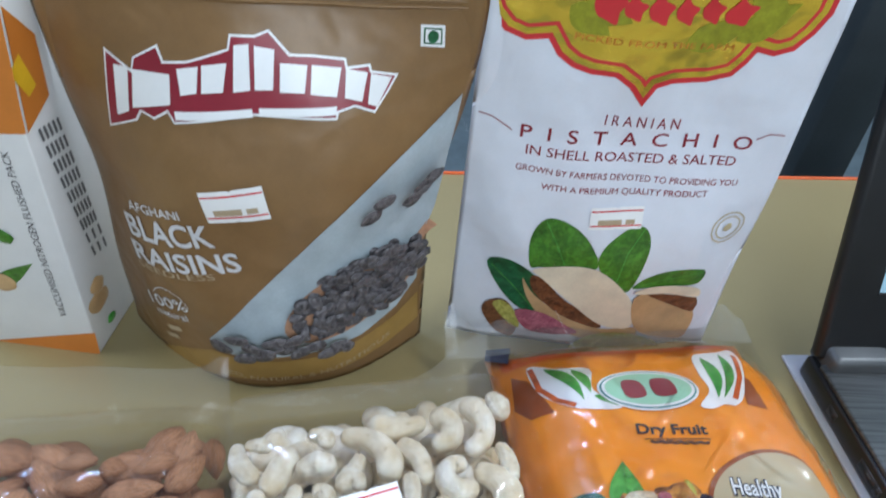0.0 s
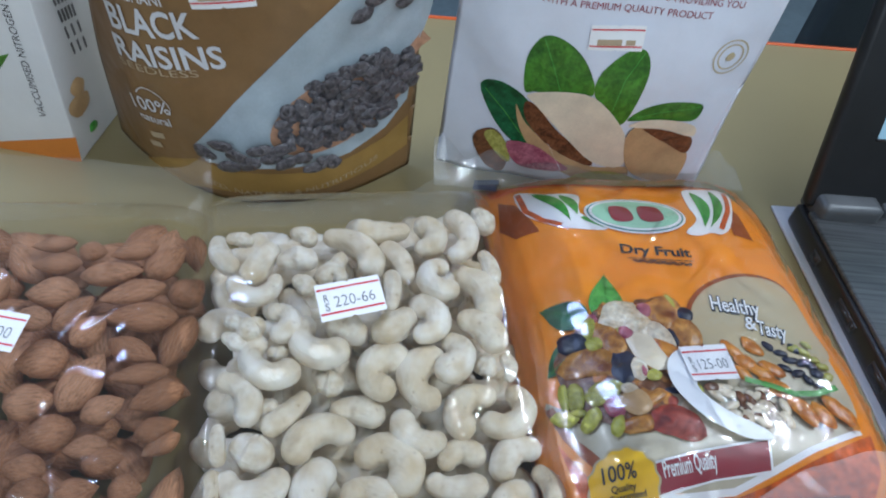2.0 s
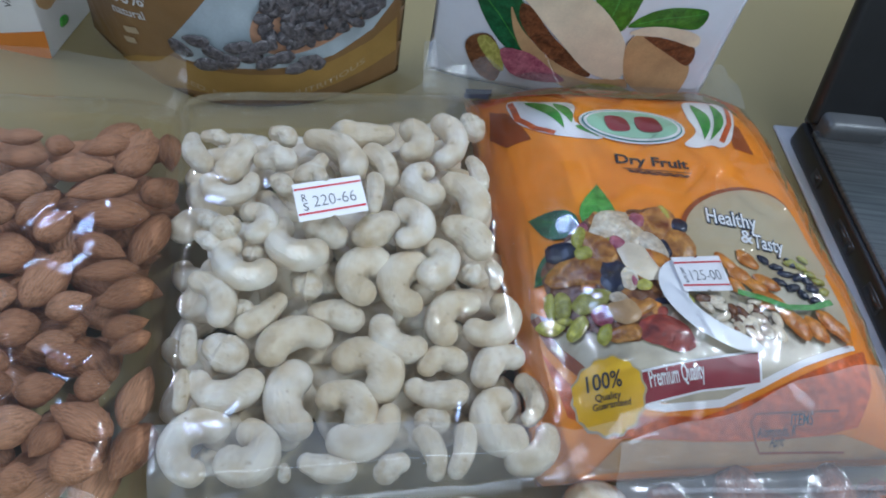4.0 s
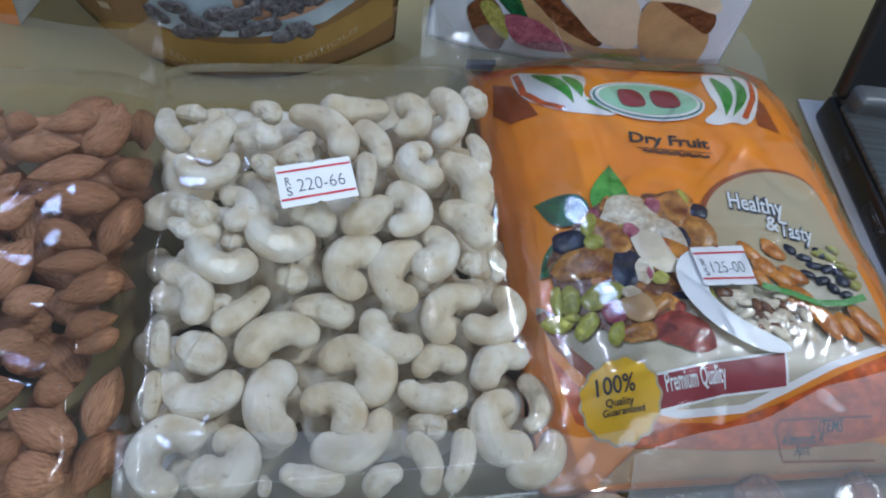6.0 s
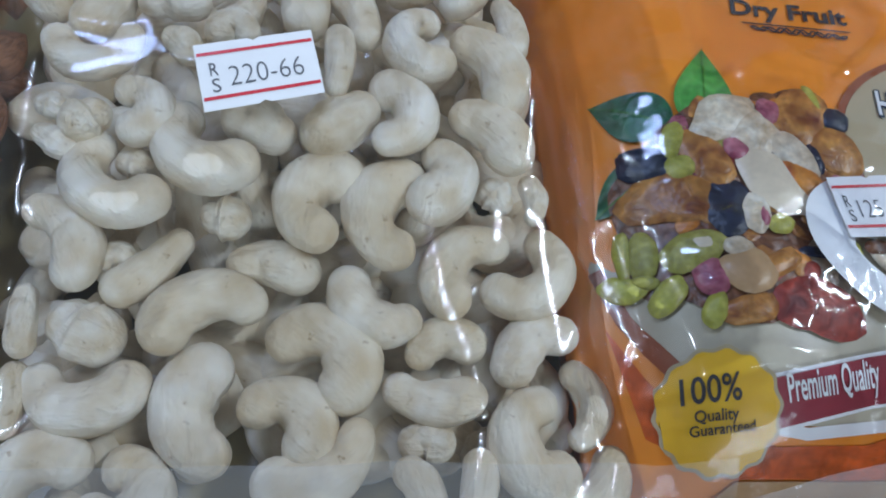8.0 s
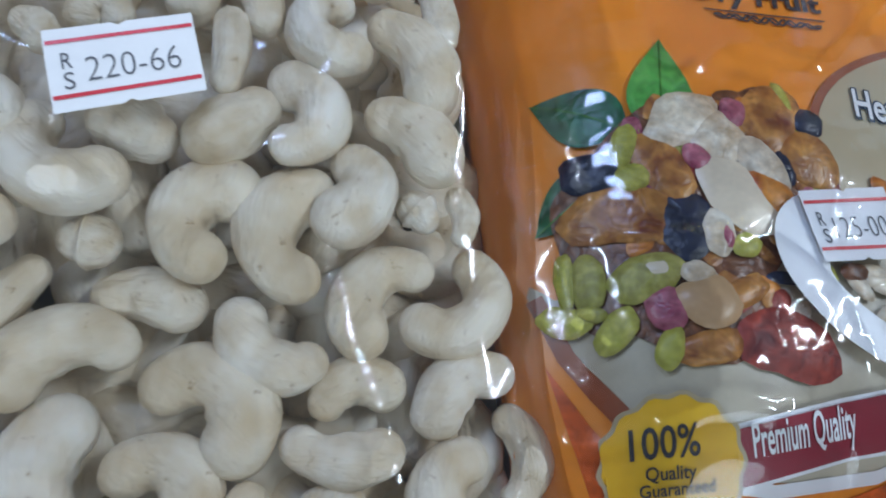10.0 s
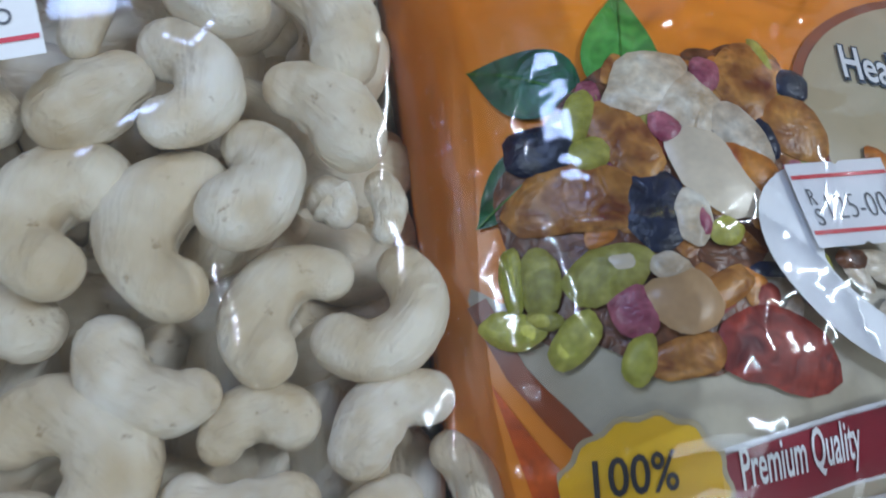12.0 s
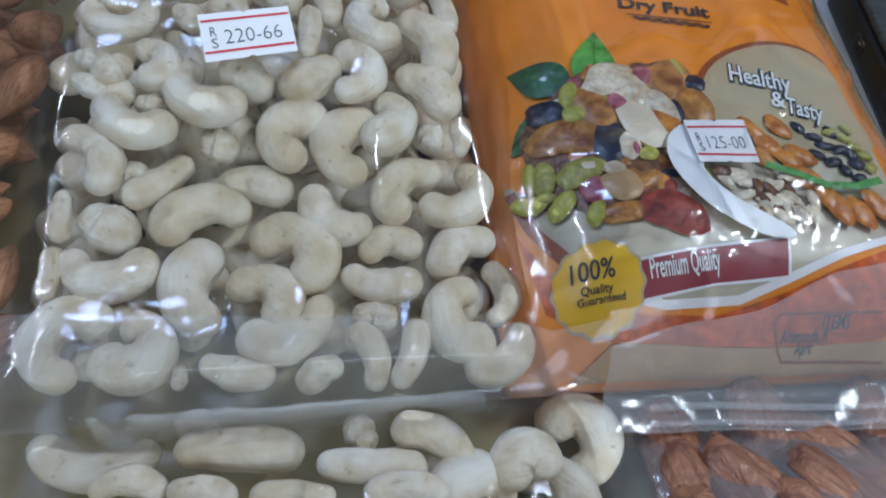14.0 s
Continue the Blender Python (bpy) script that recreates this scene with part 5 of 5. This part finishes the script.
for r in (0.0085, 0.0062):
    decal("emblem_ring", ribbon([turned(ring_c[0], ring_c[1], 12 * k, r, 0) for k in range(31)], 0.0007), pistachio_front, 0.0004, CREAM, pistachio_pack)
heap(pistachio_front, pistachio_pack, [(ring_c, 2.5, 2.0, 30, CREAM)], 0.0004, 0.0003, "emblem_centre")
price_label([(0.0839, 0.0933), (0.1085, 0.0952)], pistachio_front, 0.0008, pistachio_pack, high=0.0115)

# dry fruit pack print
decal("deep_orange_foot", [(-0.0682, -0.0575), (-0.0620, -0.0695), (-0.0554, -0.0793), (-0.0398, -0.0859), (-0.0195, -0.0866), (-0.0005, -0.0823), (0.0174, -0.0764), (0.0475, -0.0669), (0.0459, -0.0799), (0.0391, -0.0912), (0.0216, -0.0935), (-0.0189, -0.0926), (-0.0492, -0.0908), (-0.0633, -0.0814)], mix_top, 0.0003, ORANGE_DEEP, mix_pack, "deep orange foot of the pack")
decal("pale_margin", [(-0.0475, -0.0912), (-0.0209, -0.0927), (0.0048, -0.0933), (0.0327, -0.0927)] + [(0.064, -0.0985), (-0.058, -0.0985)], mix_top, 0.0005, NUT_TAN, mix_pack)
decal("pale_table_print", rounded([(-0.0693, -0.0418), (-0.0591, -0.0464), (-0.0173, -0.0354), (0.0360, -0.0216), (0.0448, -0.0453), (0.0417, -0.0642), (0.0181, -0.0736), (-0.0046, -0.0814), (-0.0277, -0.0830), (-0.0450, -0.0794), (-0.0587, -0.0672), (-0.0677, -0.0511)], 3), mix_top, 0.0005, BEIGE, mix_pack, "printed beige table under the fruit")
decal("white_line", ribbon([(-0.0452, -0.0816), (-0.0338, -0.0839), (-0.0131, -0.0831), (0.0021, -0.0783), (0.0184, -0.0726), (0.0420, -0.0664)], 0.0022), mix_top, 0.0007, WHITE_INK, mix_pack)
decal("rust_line", ribbon([(-0.0687, -0.0445), (-0.0645, -0.0567), (-0.0560, -0.0712), (-0.0469, -0.0803)], 0.0030), mix_top, 0.0007, RUST, mix_pack)
disc = rounded([(-0.0078, -0.0113), (0.0050, 0.0016), (0.0254, 0.0075), (0.0428, 0.0013), (0.0456, -0.0203), (0.0436, -0.0365), (0.0117, -0.0381), (-0.0103, -0.0279)], 5)
decal("disc_rim", disc, mix_top, 0.0006, RUST, mix_pack)
decal("cream_disc", [(x + 0.0006, y - 0.0010) for x, y in scaled(disc, 0.965)], mix_top, 0.0008, CREAM, mix_pack, "round cream panel")
for ends, w, mtl in (([(-0.0486, -0.0142), (-0.0643, -0.0030)], 0.0075, GREEN_DEEP), ([(-0.0424, -0.0173), (-0.0369, 0.0083)], 0.0078, GREEN_LIGHT), ([(-0.0525, -0.0227), (-0.0669, -0.0323)], 0.0070, GREEN_DEEP)):
    lf = decal("leaf", leaf_line(ends[0], ends[1], w), mix_top, 0.0009, mtl, mix_pack, "printed green leaf")
    decal("leaf_vein", ribbon([ends[0], ((ends[0][0] + ends[1][0]) / 2, (ends[0][1] + ends[1][1]) / 2), ends[1]], 0.0003), mix_top, 0.0011, GREEN, lf)
decal("heap_shade", rounded([(-0.0631, -0.0381), (-0.0635, -0.0268), (-0.0578, -0.021), (-0.0502, -0.0129), (-0.0401, -0.0073), (-0.03, -0.0089), (-0.0171, -0.0045), (-0.0114, -0.0136), (-0.0073, -0.0298), (-0.0188, -0.0398), (-0.0283, -0.0481), (-0.0366, -0.0622), (-0.047, -0.0611), (-0.0543, -0.0557), (-0.061, -0.0527)], 4), mix_top, 0.0010, SHELL_DARK, mix_pack)
rng = random.Random(21)
under = []
for k in range(170):
    x, y = rng.uniform(-0.064, 0.002), rng.uniform(-0.060, 0.004)
    if ((x + 0.031) / 0.027) ** 2 + ((y + 0.031) / 0.026) ** 2 < 1:
        under.append(((x, y), rng.uniform(1.8, 4.2), rng.uniform(1.3, 2.6), rng.uniform(0, 180), (FIG, NAVY, GRAPE, CREAM_NUT, DARK_RED, FIG, KERNEL, SHELL_DARK, PINK, APRICOT)[k % 10]))
heap(mix_top, mix_pack, under, 0.0011, 0.0002, step=0.000001)
heap(mix_top, mix_pack, [
    ((-0.0415, -0.0357), 7.9, 5.4, 86, NAVY), ((-0.0186, -0.0249), 4.2, 1.8, 96, NAVY), ((-0.0292, -0.0605), 9.4, 6.3, 163, DARK_RED), ((-0.0430, -0.0596), 6.5, 3.2, -177, FIG), ((-0.0346, -0.0506), 5.5, 2.6, -154, FIG),
    ((-0.0435, -0.0234), 9.6, 4.8, 118, FIG), ((-0.0528, -0.0320), 10.3, 6.7, 179, FIG), ((-0.0181, -0.0131), 9.5, 6.2, 61, FIG), ((-0.0139, -0.0088), 5.2, 1.5, 97, GRAPE), ((-0.0126, -0.0232), 8.1, 6.0, 135, FIG),
    ((-0.0563, -0.0228), 5.8, 4.3, 145, NAVY), ((-0.0100, -0.0145), 3.7, 3.4, 129, NAVY), ((-0.0498, -0.0180), 5.0, 2.4, 72, GRAPE), ((-0.0494, -0.0252), 3.8, 3.4, 173, GRAPE), ((-0.0264, -0.0119), 4.2, 3.0, 70, PINK),
    ((-0.0375, -0.0127), 8.7, 5.5, -148, CREAM_NUT), ((-0.0310, -0.0177), 6.3, 5.9, -138, CREAM_NUT), ((-0.0237, -0.0234), 7.7, 4.4, 119, CREAM_NUT), ((-0.0366, -0.0219), 3.4, 2.6, 114, PINK), ((-0.0229, -0.0303), 6.1, 3.4, 122, APRICOT),
    ((-0.0302, -0.0311), 10.4, 5.9, 119, SHELL), ((-0.0364, -0.0384), 5.3, 3.2, 80, CREAM_NUT), ((-0.0354, -0.0393), 3.5, 1.7, 81, PINK), ((-0.0317, -0.0416), 2.9, 2.6, -152, GRAPE), ((-0.0485, -0.0522), 4.4, 3.2, 99, PINK),
    ((-0.0596, -0.0445), 5.3, 2.7, 87, KERNEL), ((-0.0629, -0.0434), 6.0, 1.7, 88, GRAPE), ((-0.0509, -0.0456), 6.6, 4.3, -167, KERNEL), ((-0.0493, -0.0447), 3.6, 2.3, 172, SHELL), ((-0.0644, -0.0504), 4.6, 3.0, 152, GRAPE),
    ((-0.0563, -0.0542), 4.5, 2.8, 63, GRAPE), ((-0.0597, -0.0503), 2.6, 1.5, 141, KERNEL), ((-0.0493, -0.0591), 3.9, 2.2, 70, GRAPE), ((-0.0425, -0.0461), 3.1, 2.3, 170, CREAM_NUT), ((-0.0420, -0.0520), 5.3, 5.0, 171, NUT_TAN)], 0.0013)
right_side = []
rng = random.Random(9)
for c in [(0.0195, -0.0304), (0.0234, -0.0337), (0.0261, -0.0371), (0.0220, -0.0403), (0.0265, -0.0429), (0.0294, -0.0460), (0.0342, -0.0436), (0.0303, -0.0385), (0.0330, -0.0485), (0.0297, -0.0318), (0.0333, -0.0398)]:
    right_side.append((c, rng.uniform(2.4, 3.2), rng.uniform(1.5, 2.0), rng.uniform(-70, 40), NAVY))
for c in [(0.0297, -0.0318), (0.0330, -0.0337), (0.0358, -0.0371), (0.0382, -0.0404), (0.0384, -0.0447), (0.0362, -0.0303)]:
    right_side.append((c, rng.uniform(2.2, 3), rng.uniform(1.5, 2), rng.uniform(-60, 20), KERNEL))
for c in [(0.0035, -0.0317), (0.0071, -0.0368), (0.0123, -0.0304), (0.0115, -0.0417), (0.0166, -0.0406), (0.0035, -0.0416), (0.0171, -0.0492), (0.0126, -0.0478)]:
    right_side.append((c, rng.uniform(4.6, 5.6), rng.uniform(2.6, 3.2), rng.uniform(-55, -25), APRICOT))
for k in range(34):
    (x0, y0), (x1, y1) = [(-0.0117, -0.0489), (0.0149, -0.0642)]
    right_side.append(((rng.uniform(x0, x1), rng.uniform(y1, y0) + 0.002), rng.uniform(2.6, 3.8), rng.uniform(1.5, 2.1), rng.uniform(0, 180), (SHELL, CREAM_NUT, SHELL, SHELL_DARK)[k % 4]))
for c in [(0.0193, -0.0564), (0.0216, -0.0599), (0.0276, -0.0605), (0.0340, -0.0579), (0.0368, -0.0612)]:
    right_side.append((c, 5.6, 3.4, rng.uniform(-75, -50), APRICOT))
heap(mix_top, mix_pack, right_side, 0.0010)
decal("green_sprig", ribbon([(0.0022, -0.0453), (0.0113, -0.0483), (0.0198, -0.0524), (0.0288, -0.0527), (0.0375, -0.0503)], 0.0024), mix_top, 0.0034, GREEN_LIGHT, mix_pack)
decal("white_spoon", rounded([(-0.0243, -0.0352), (-0.0172, -0.0316), (-0.0124, -0.0379), (-0.0180, -0.0478), (-0.0113, -0.0571), (0.0014, -0.0649), (0.0035, -0.0685), (-0.0061, -0.0678), (-0.0190, -0.0605), (-0.0258, -0.0513), (-0.0273, -0.0427)], 4), mix_top, 0.0036, WHITE_INK, mix_pack, "printed white spoon")
decal("banner_rim", [(-0.0436, -0.0730), (-0.0213, -0.0700), (0.0034, -0.0675), (0.0017, -0.0786), (-0.0203, -0.0798), (-0.0431, -0.0835)], mix_top, 0.0016, WHITE_INK, mix_pack)
decal("banner", [(-0.0428, -0.0737), (-0.0214, -0.0707), (0.0023, -0.0685), (0.0008, -0.0778), (-0.0206, -0.0792), (-0.0425, -0.0826)], mix_top, 0.0019, MAROON, mix_pack, "maroon banner")
tp, tq = [(-0.0384, -0.0778), (-0.0015, -0.0742)]
lettering("Premium Quality", tp, tq, 0.0052, mix_top, 0.0022, WHITE_INK, mix_pack, fat=0.015, shear=0.1)
seal_c = [(-0.0507, -0.0780)][0]
decal("seal_rim", oval(seal_c, 0.0108, 0.0118, 0, 72, 0.035, 14), mix_top, 0.0021, CREAM, mix_pack)
seal = decal("gold_seal", oval(seal_c, 0.0100, 0.0110, 0, 72, 0.035, 14), mix_top, 0.0024, YELLOW, mix_pack, "scalloped golden seal")
for words, ends, h in (("100%", [(-0.0565, -0.0762), (-0.0470, -0.0765)], 0.0050), ("Quality", [(-0.0547, -0.0796), (-0.0478, -0.0798)], 0.0021), ("Guaranteed", [(-0.0556, -0.0821), (-0.0451, -0.0820)], 0.0019)):
    lettering(words, ends[0], ends[1], h, mix_top, 0.0027, INK, seal, fat=0.012)
lt, lb, rt, rb = [(-0.0024, -0.0864), (0.0005, -0.0959), (0.0306, -0.0868), (0.0354, -0.0968)]
decal("items_frame", ribbon([(rt[0], rt[1]), (lerp(lt[0], rt[0], 0.5), lerp(lt[1], rt[1], 0.5)), (lt[0] + 0.002, lt[1]), (lt[0], lt[1] - 0.002), (lb[0], lb[1] + 0.002), (lb[0] + 0.002, lb[1]), (lerp(lb[0], rb[0], 0.5), lerp(lb[1], rb[1], 0.5)), rb], 0.0006), mix_top, 0.0007, RUST, mix_pack)
for words, ends, h in (("ITEMS", [(0.0124, -0.0899), (0.0207, -0.0900)], 0.0030), ("Alomonds, K", [(0.0005, -0.0923), (0.0150, -0.0923)], 0.0026), ("Apric", [(0.0057, -0.0947), (0.0109, -0.0946)], 0.0026)):
    lettering(words, ends[0], ends[1], h, mix_top, 0.0007, INK, mix_pack, fat=0.01)
crest2 = decal("brand_wing", rounded([(-0.0596, 0.0727), (-0.0483, 0.0648), (-0.0337, 0.0611), (-0.0373, 0.046), (-0.0275, 0.0348), (-0.0433, 0.0357), (-0.054, 0.0419), (-0.0605, 0.054)], 4), mix_top, 0.0004, WHITE_INK, mix_pack, "white brand crest with green and orange leaves")
decal("brand_wing", rounded([(0.0214, 0.066), (0.0366, 0.0691), (0.0502, 0.0749), (0.035, 0.0406), (0.0266, 0.0314), (0.0209, 0.032), (0.0135, 0.0299), (0.0087, 0.0323), (0.0172, 0.0409), (0.017, 0.052)], 4), mix_top, 0.0004, WHITE_INK, crest2)
for mtl, w, ends in ((GREEN_LIGHT, 0.0036, [(-0.0538, 0.0666), (-0.0431, 0.0406)]), (GREEN_LIGHT, 0.0030, [(-0.0425, 0.0618), (-0.039, 0.0444)]), (GREEN_LIGHT, 0.0022, [(-0.038, 0.0425), (-0.0291, 0.0353)]), (GREEN_LIGHT, 0.0034, [(0.0236, 0.0632), (0.0191, 0.0355)]), (GREEN_LIGHT, 0.0026, [(0.0352, 0.0662), (0.0218, 0.0353)])):
    decal("brand_leaf", leaf_line(ends[0], ends[1], w, 0.10), mix_top, 0.0006, mtl, crest2)
for line in ([(-0.059, 0.0704), (-0.0593, 0.0539), (-0.0546, 0.0442), (-0.0475, 0.0386)], [(0.044, 0.0664), (0.0361, 0.0477), (0.0271, 0.0347)]):
    decal("brand_stripe", ribbon(line, 0.0024), mix_top, 0.0006, ORANGE_DEEP, crest2)
oc = [(-0.0117, 0.0440)][0]
for ra, rb, mtl, lf in ((0.0240, 0.0128, WHITE_INK, 0.0008), (0.0228, 0.0118, TEAL, 0.0010), (0.0220, 0.0111, WHITE_INK, 0.0012), (0.0205, 0.0099, MINT, 0.0014)):
    decal("brand_oval", oval(oc, ra, rb, -3.0, 48), mix_top, lf, mtl, crest2)
for d, wide in ((-0.0072, 0.0046), (0.0072, 0.0050)):
    decal("brand_mark", rounded([(oc[0] + d - wide, oc[1] - 0.0048), (oc[0] + d + wide, oc[1] - 0.0044), (oc[0] + d + wide * 0.9, oc[1] + 0.0046), (oc[0] + d - wide * 0.9, oc[1] + 0.0050)], 5), mix_top, 0.0017, MAROON, crest2)
for pts in ([(-0.0676, 0.0706), (-0.0621, 0.0633), (-0.0568, 0.0383), (-0.0656, 0.0406), (-0.0712, 0.0486)], [(0.0362, 0.0534), (0.0409, 0.0462), (0.0412, 0.0289), (0.0320, 0.0315)]):
    decal("rust_corner", pts, mix_top, 0.0003, RUST, mix_pack)
dp, dq = [(-0.0256, 0.0207), (0.0053, 0.0168)]
lettering("Dry Fruit", dp, dq, 0.0050, mix_top, 0.0004, INK, mix_pack, fat=0.03)
decal("ornament", ribbon([(-0.0235, 0.0178), (-0.0100, 0.0162), (0.0053, 0.0144)], 0.0004), mix_top, 0.0004, INK, mix_pack)
for phase in (0.0, 2.1):
    wave = [(lerp(-0.0215, 0.0040, k / 40), lerp(0.0162, 0.0126, k / 40) + 0.0009 * math.sin(0.95 * k + phase) * (0.5 + 0.5 * math.sin(math.pi * k / 40))) for k in range(41)]
    decal("ornament", ribbon(wave, 0.00055), mix_top, 0.0004, INK, mix_pack)
for words, ends, h in (("Healthy", [(0.0029, -0.0120), (0.0237, -0.0155)], 0.0076), ("&", [(0.0138, -0.0218), (0.0186, -0.0227)], 0.0066), ("Tasty", [(0.0182, -0.0244), (0.0297, -0.0276)], 0.0072)):
    lettering(words, ends[0], ends[1], h, mix_top, 0.0012, NAVY, mix_pack, fat=0.07, shear=0.08)
    lettering(words, ends[0], ends[1], h, mix_top, 0.0014, WHITE_INK, mix_pack, fat=0.015, shear=0.08)
decal("top_seal", [(-0.07, 0.0765), (-0.02, 0.0745), (0.03, 0.075), (0.061, 0.0775), (0.064, 0.0915), (-0.07, 0.0905)], mix_top, 0.0003, TOP_SEAL, mix_pack, "red-orange sealed top edge")
decal("corner_print", [(-0.074, 0.0979), (-0.0603, 0.0985), (-0.0656, 0.0787), (-0.0762, 0.0867)], mix_top, 0.0030, NAVY, mix_pack, "small blue printed tab")
price_label([(-0.0197, -0.0391), (-0.0007, -0.0383)], mix_top, 0.0046, mix_pack, "125-00", 0.0150)


def mix_film(a, b):
    p, n = normal_of(mix_top, a, b)
    crinkled = math.exp(-((a + 0.018) / 0.034) ** 2 - ((b + 0.064) / 0.020) ** 2)
    k = 0.0050 + 0.0010 * noise.noise((a * 50, b * 40, 8.0)) + 0.0008 * fold(a, b, 11.0, 34, 7) + 0.00022 * crease(a, b, PACK_CREASES, 0.0008)
    k += crinkled * (0.00030 * fold(a, b, 5.0, 100, 4) + 0.00030 * noise.noise((a * 190, b * 170, 2.0)) + 0.00008 * fold(a, b, 9.0, 240, 3))
    spike = 0.011 * math.exp(-((a + 0.064) / 0.010) ** 2) + 0.011 * math.exp(-((a - 0.060) / 0.009) ** 2) + 0.020 * ease(-a, 0.074, 0.092)
    lift = (0.004 + spike + 0.003 * math.sin(95 * a + 1.0) * math.sin(41 * a)) * ease(b, 0.088, 0.112)
    return tuple(p + Vector((0, 0, k * (0.4 + 0.6 * pillow(a / 0.08, b / 0.12)) + lift)))


part("outer_film", sheet(mix_film, -0.0765, 0.0755, -0.104, 0.0920, 200, 250), CLEAR_CRINKLED, mix_pack, "clear creased outer bag film")
part("film_header", sheet(mix_film, -0.0960, 0.0765, 0.0920, 0.1080, 140, 24), VEIL, mix_pack, "empty milky end of the outer bag")
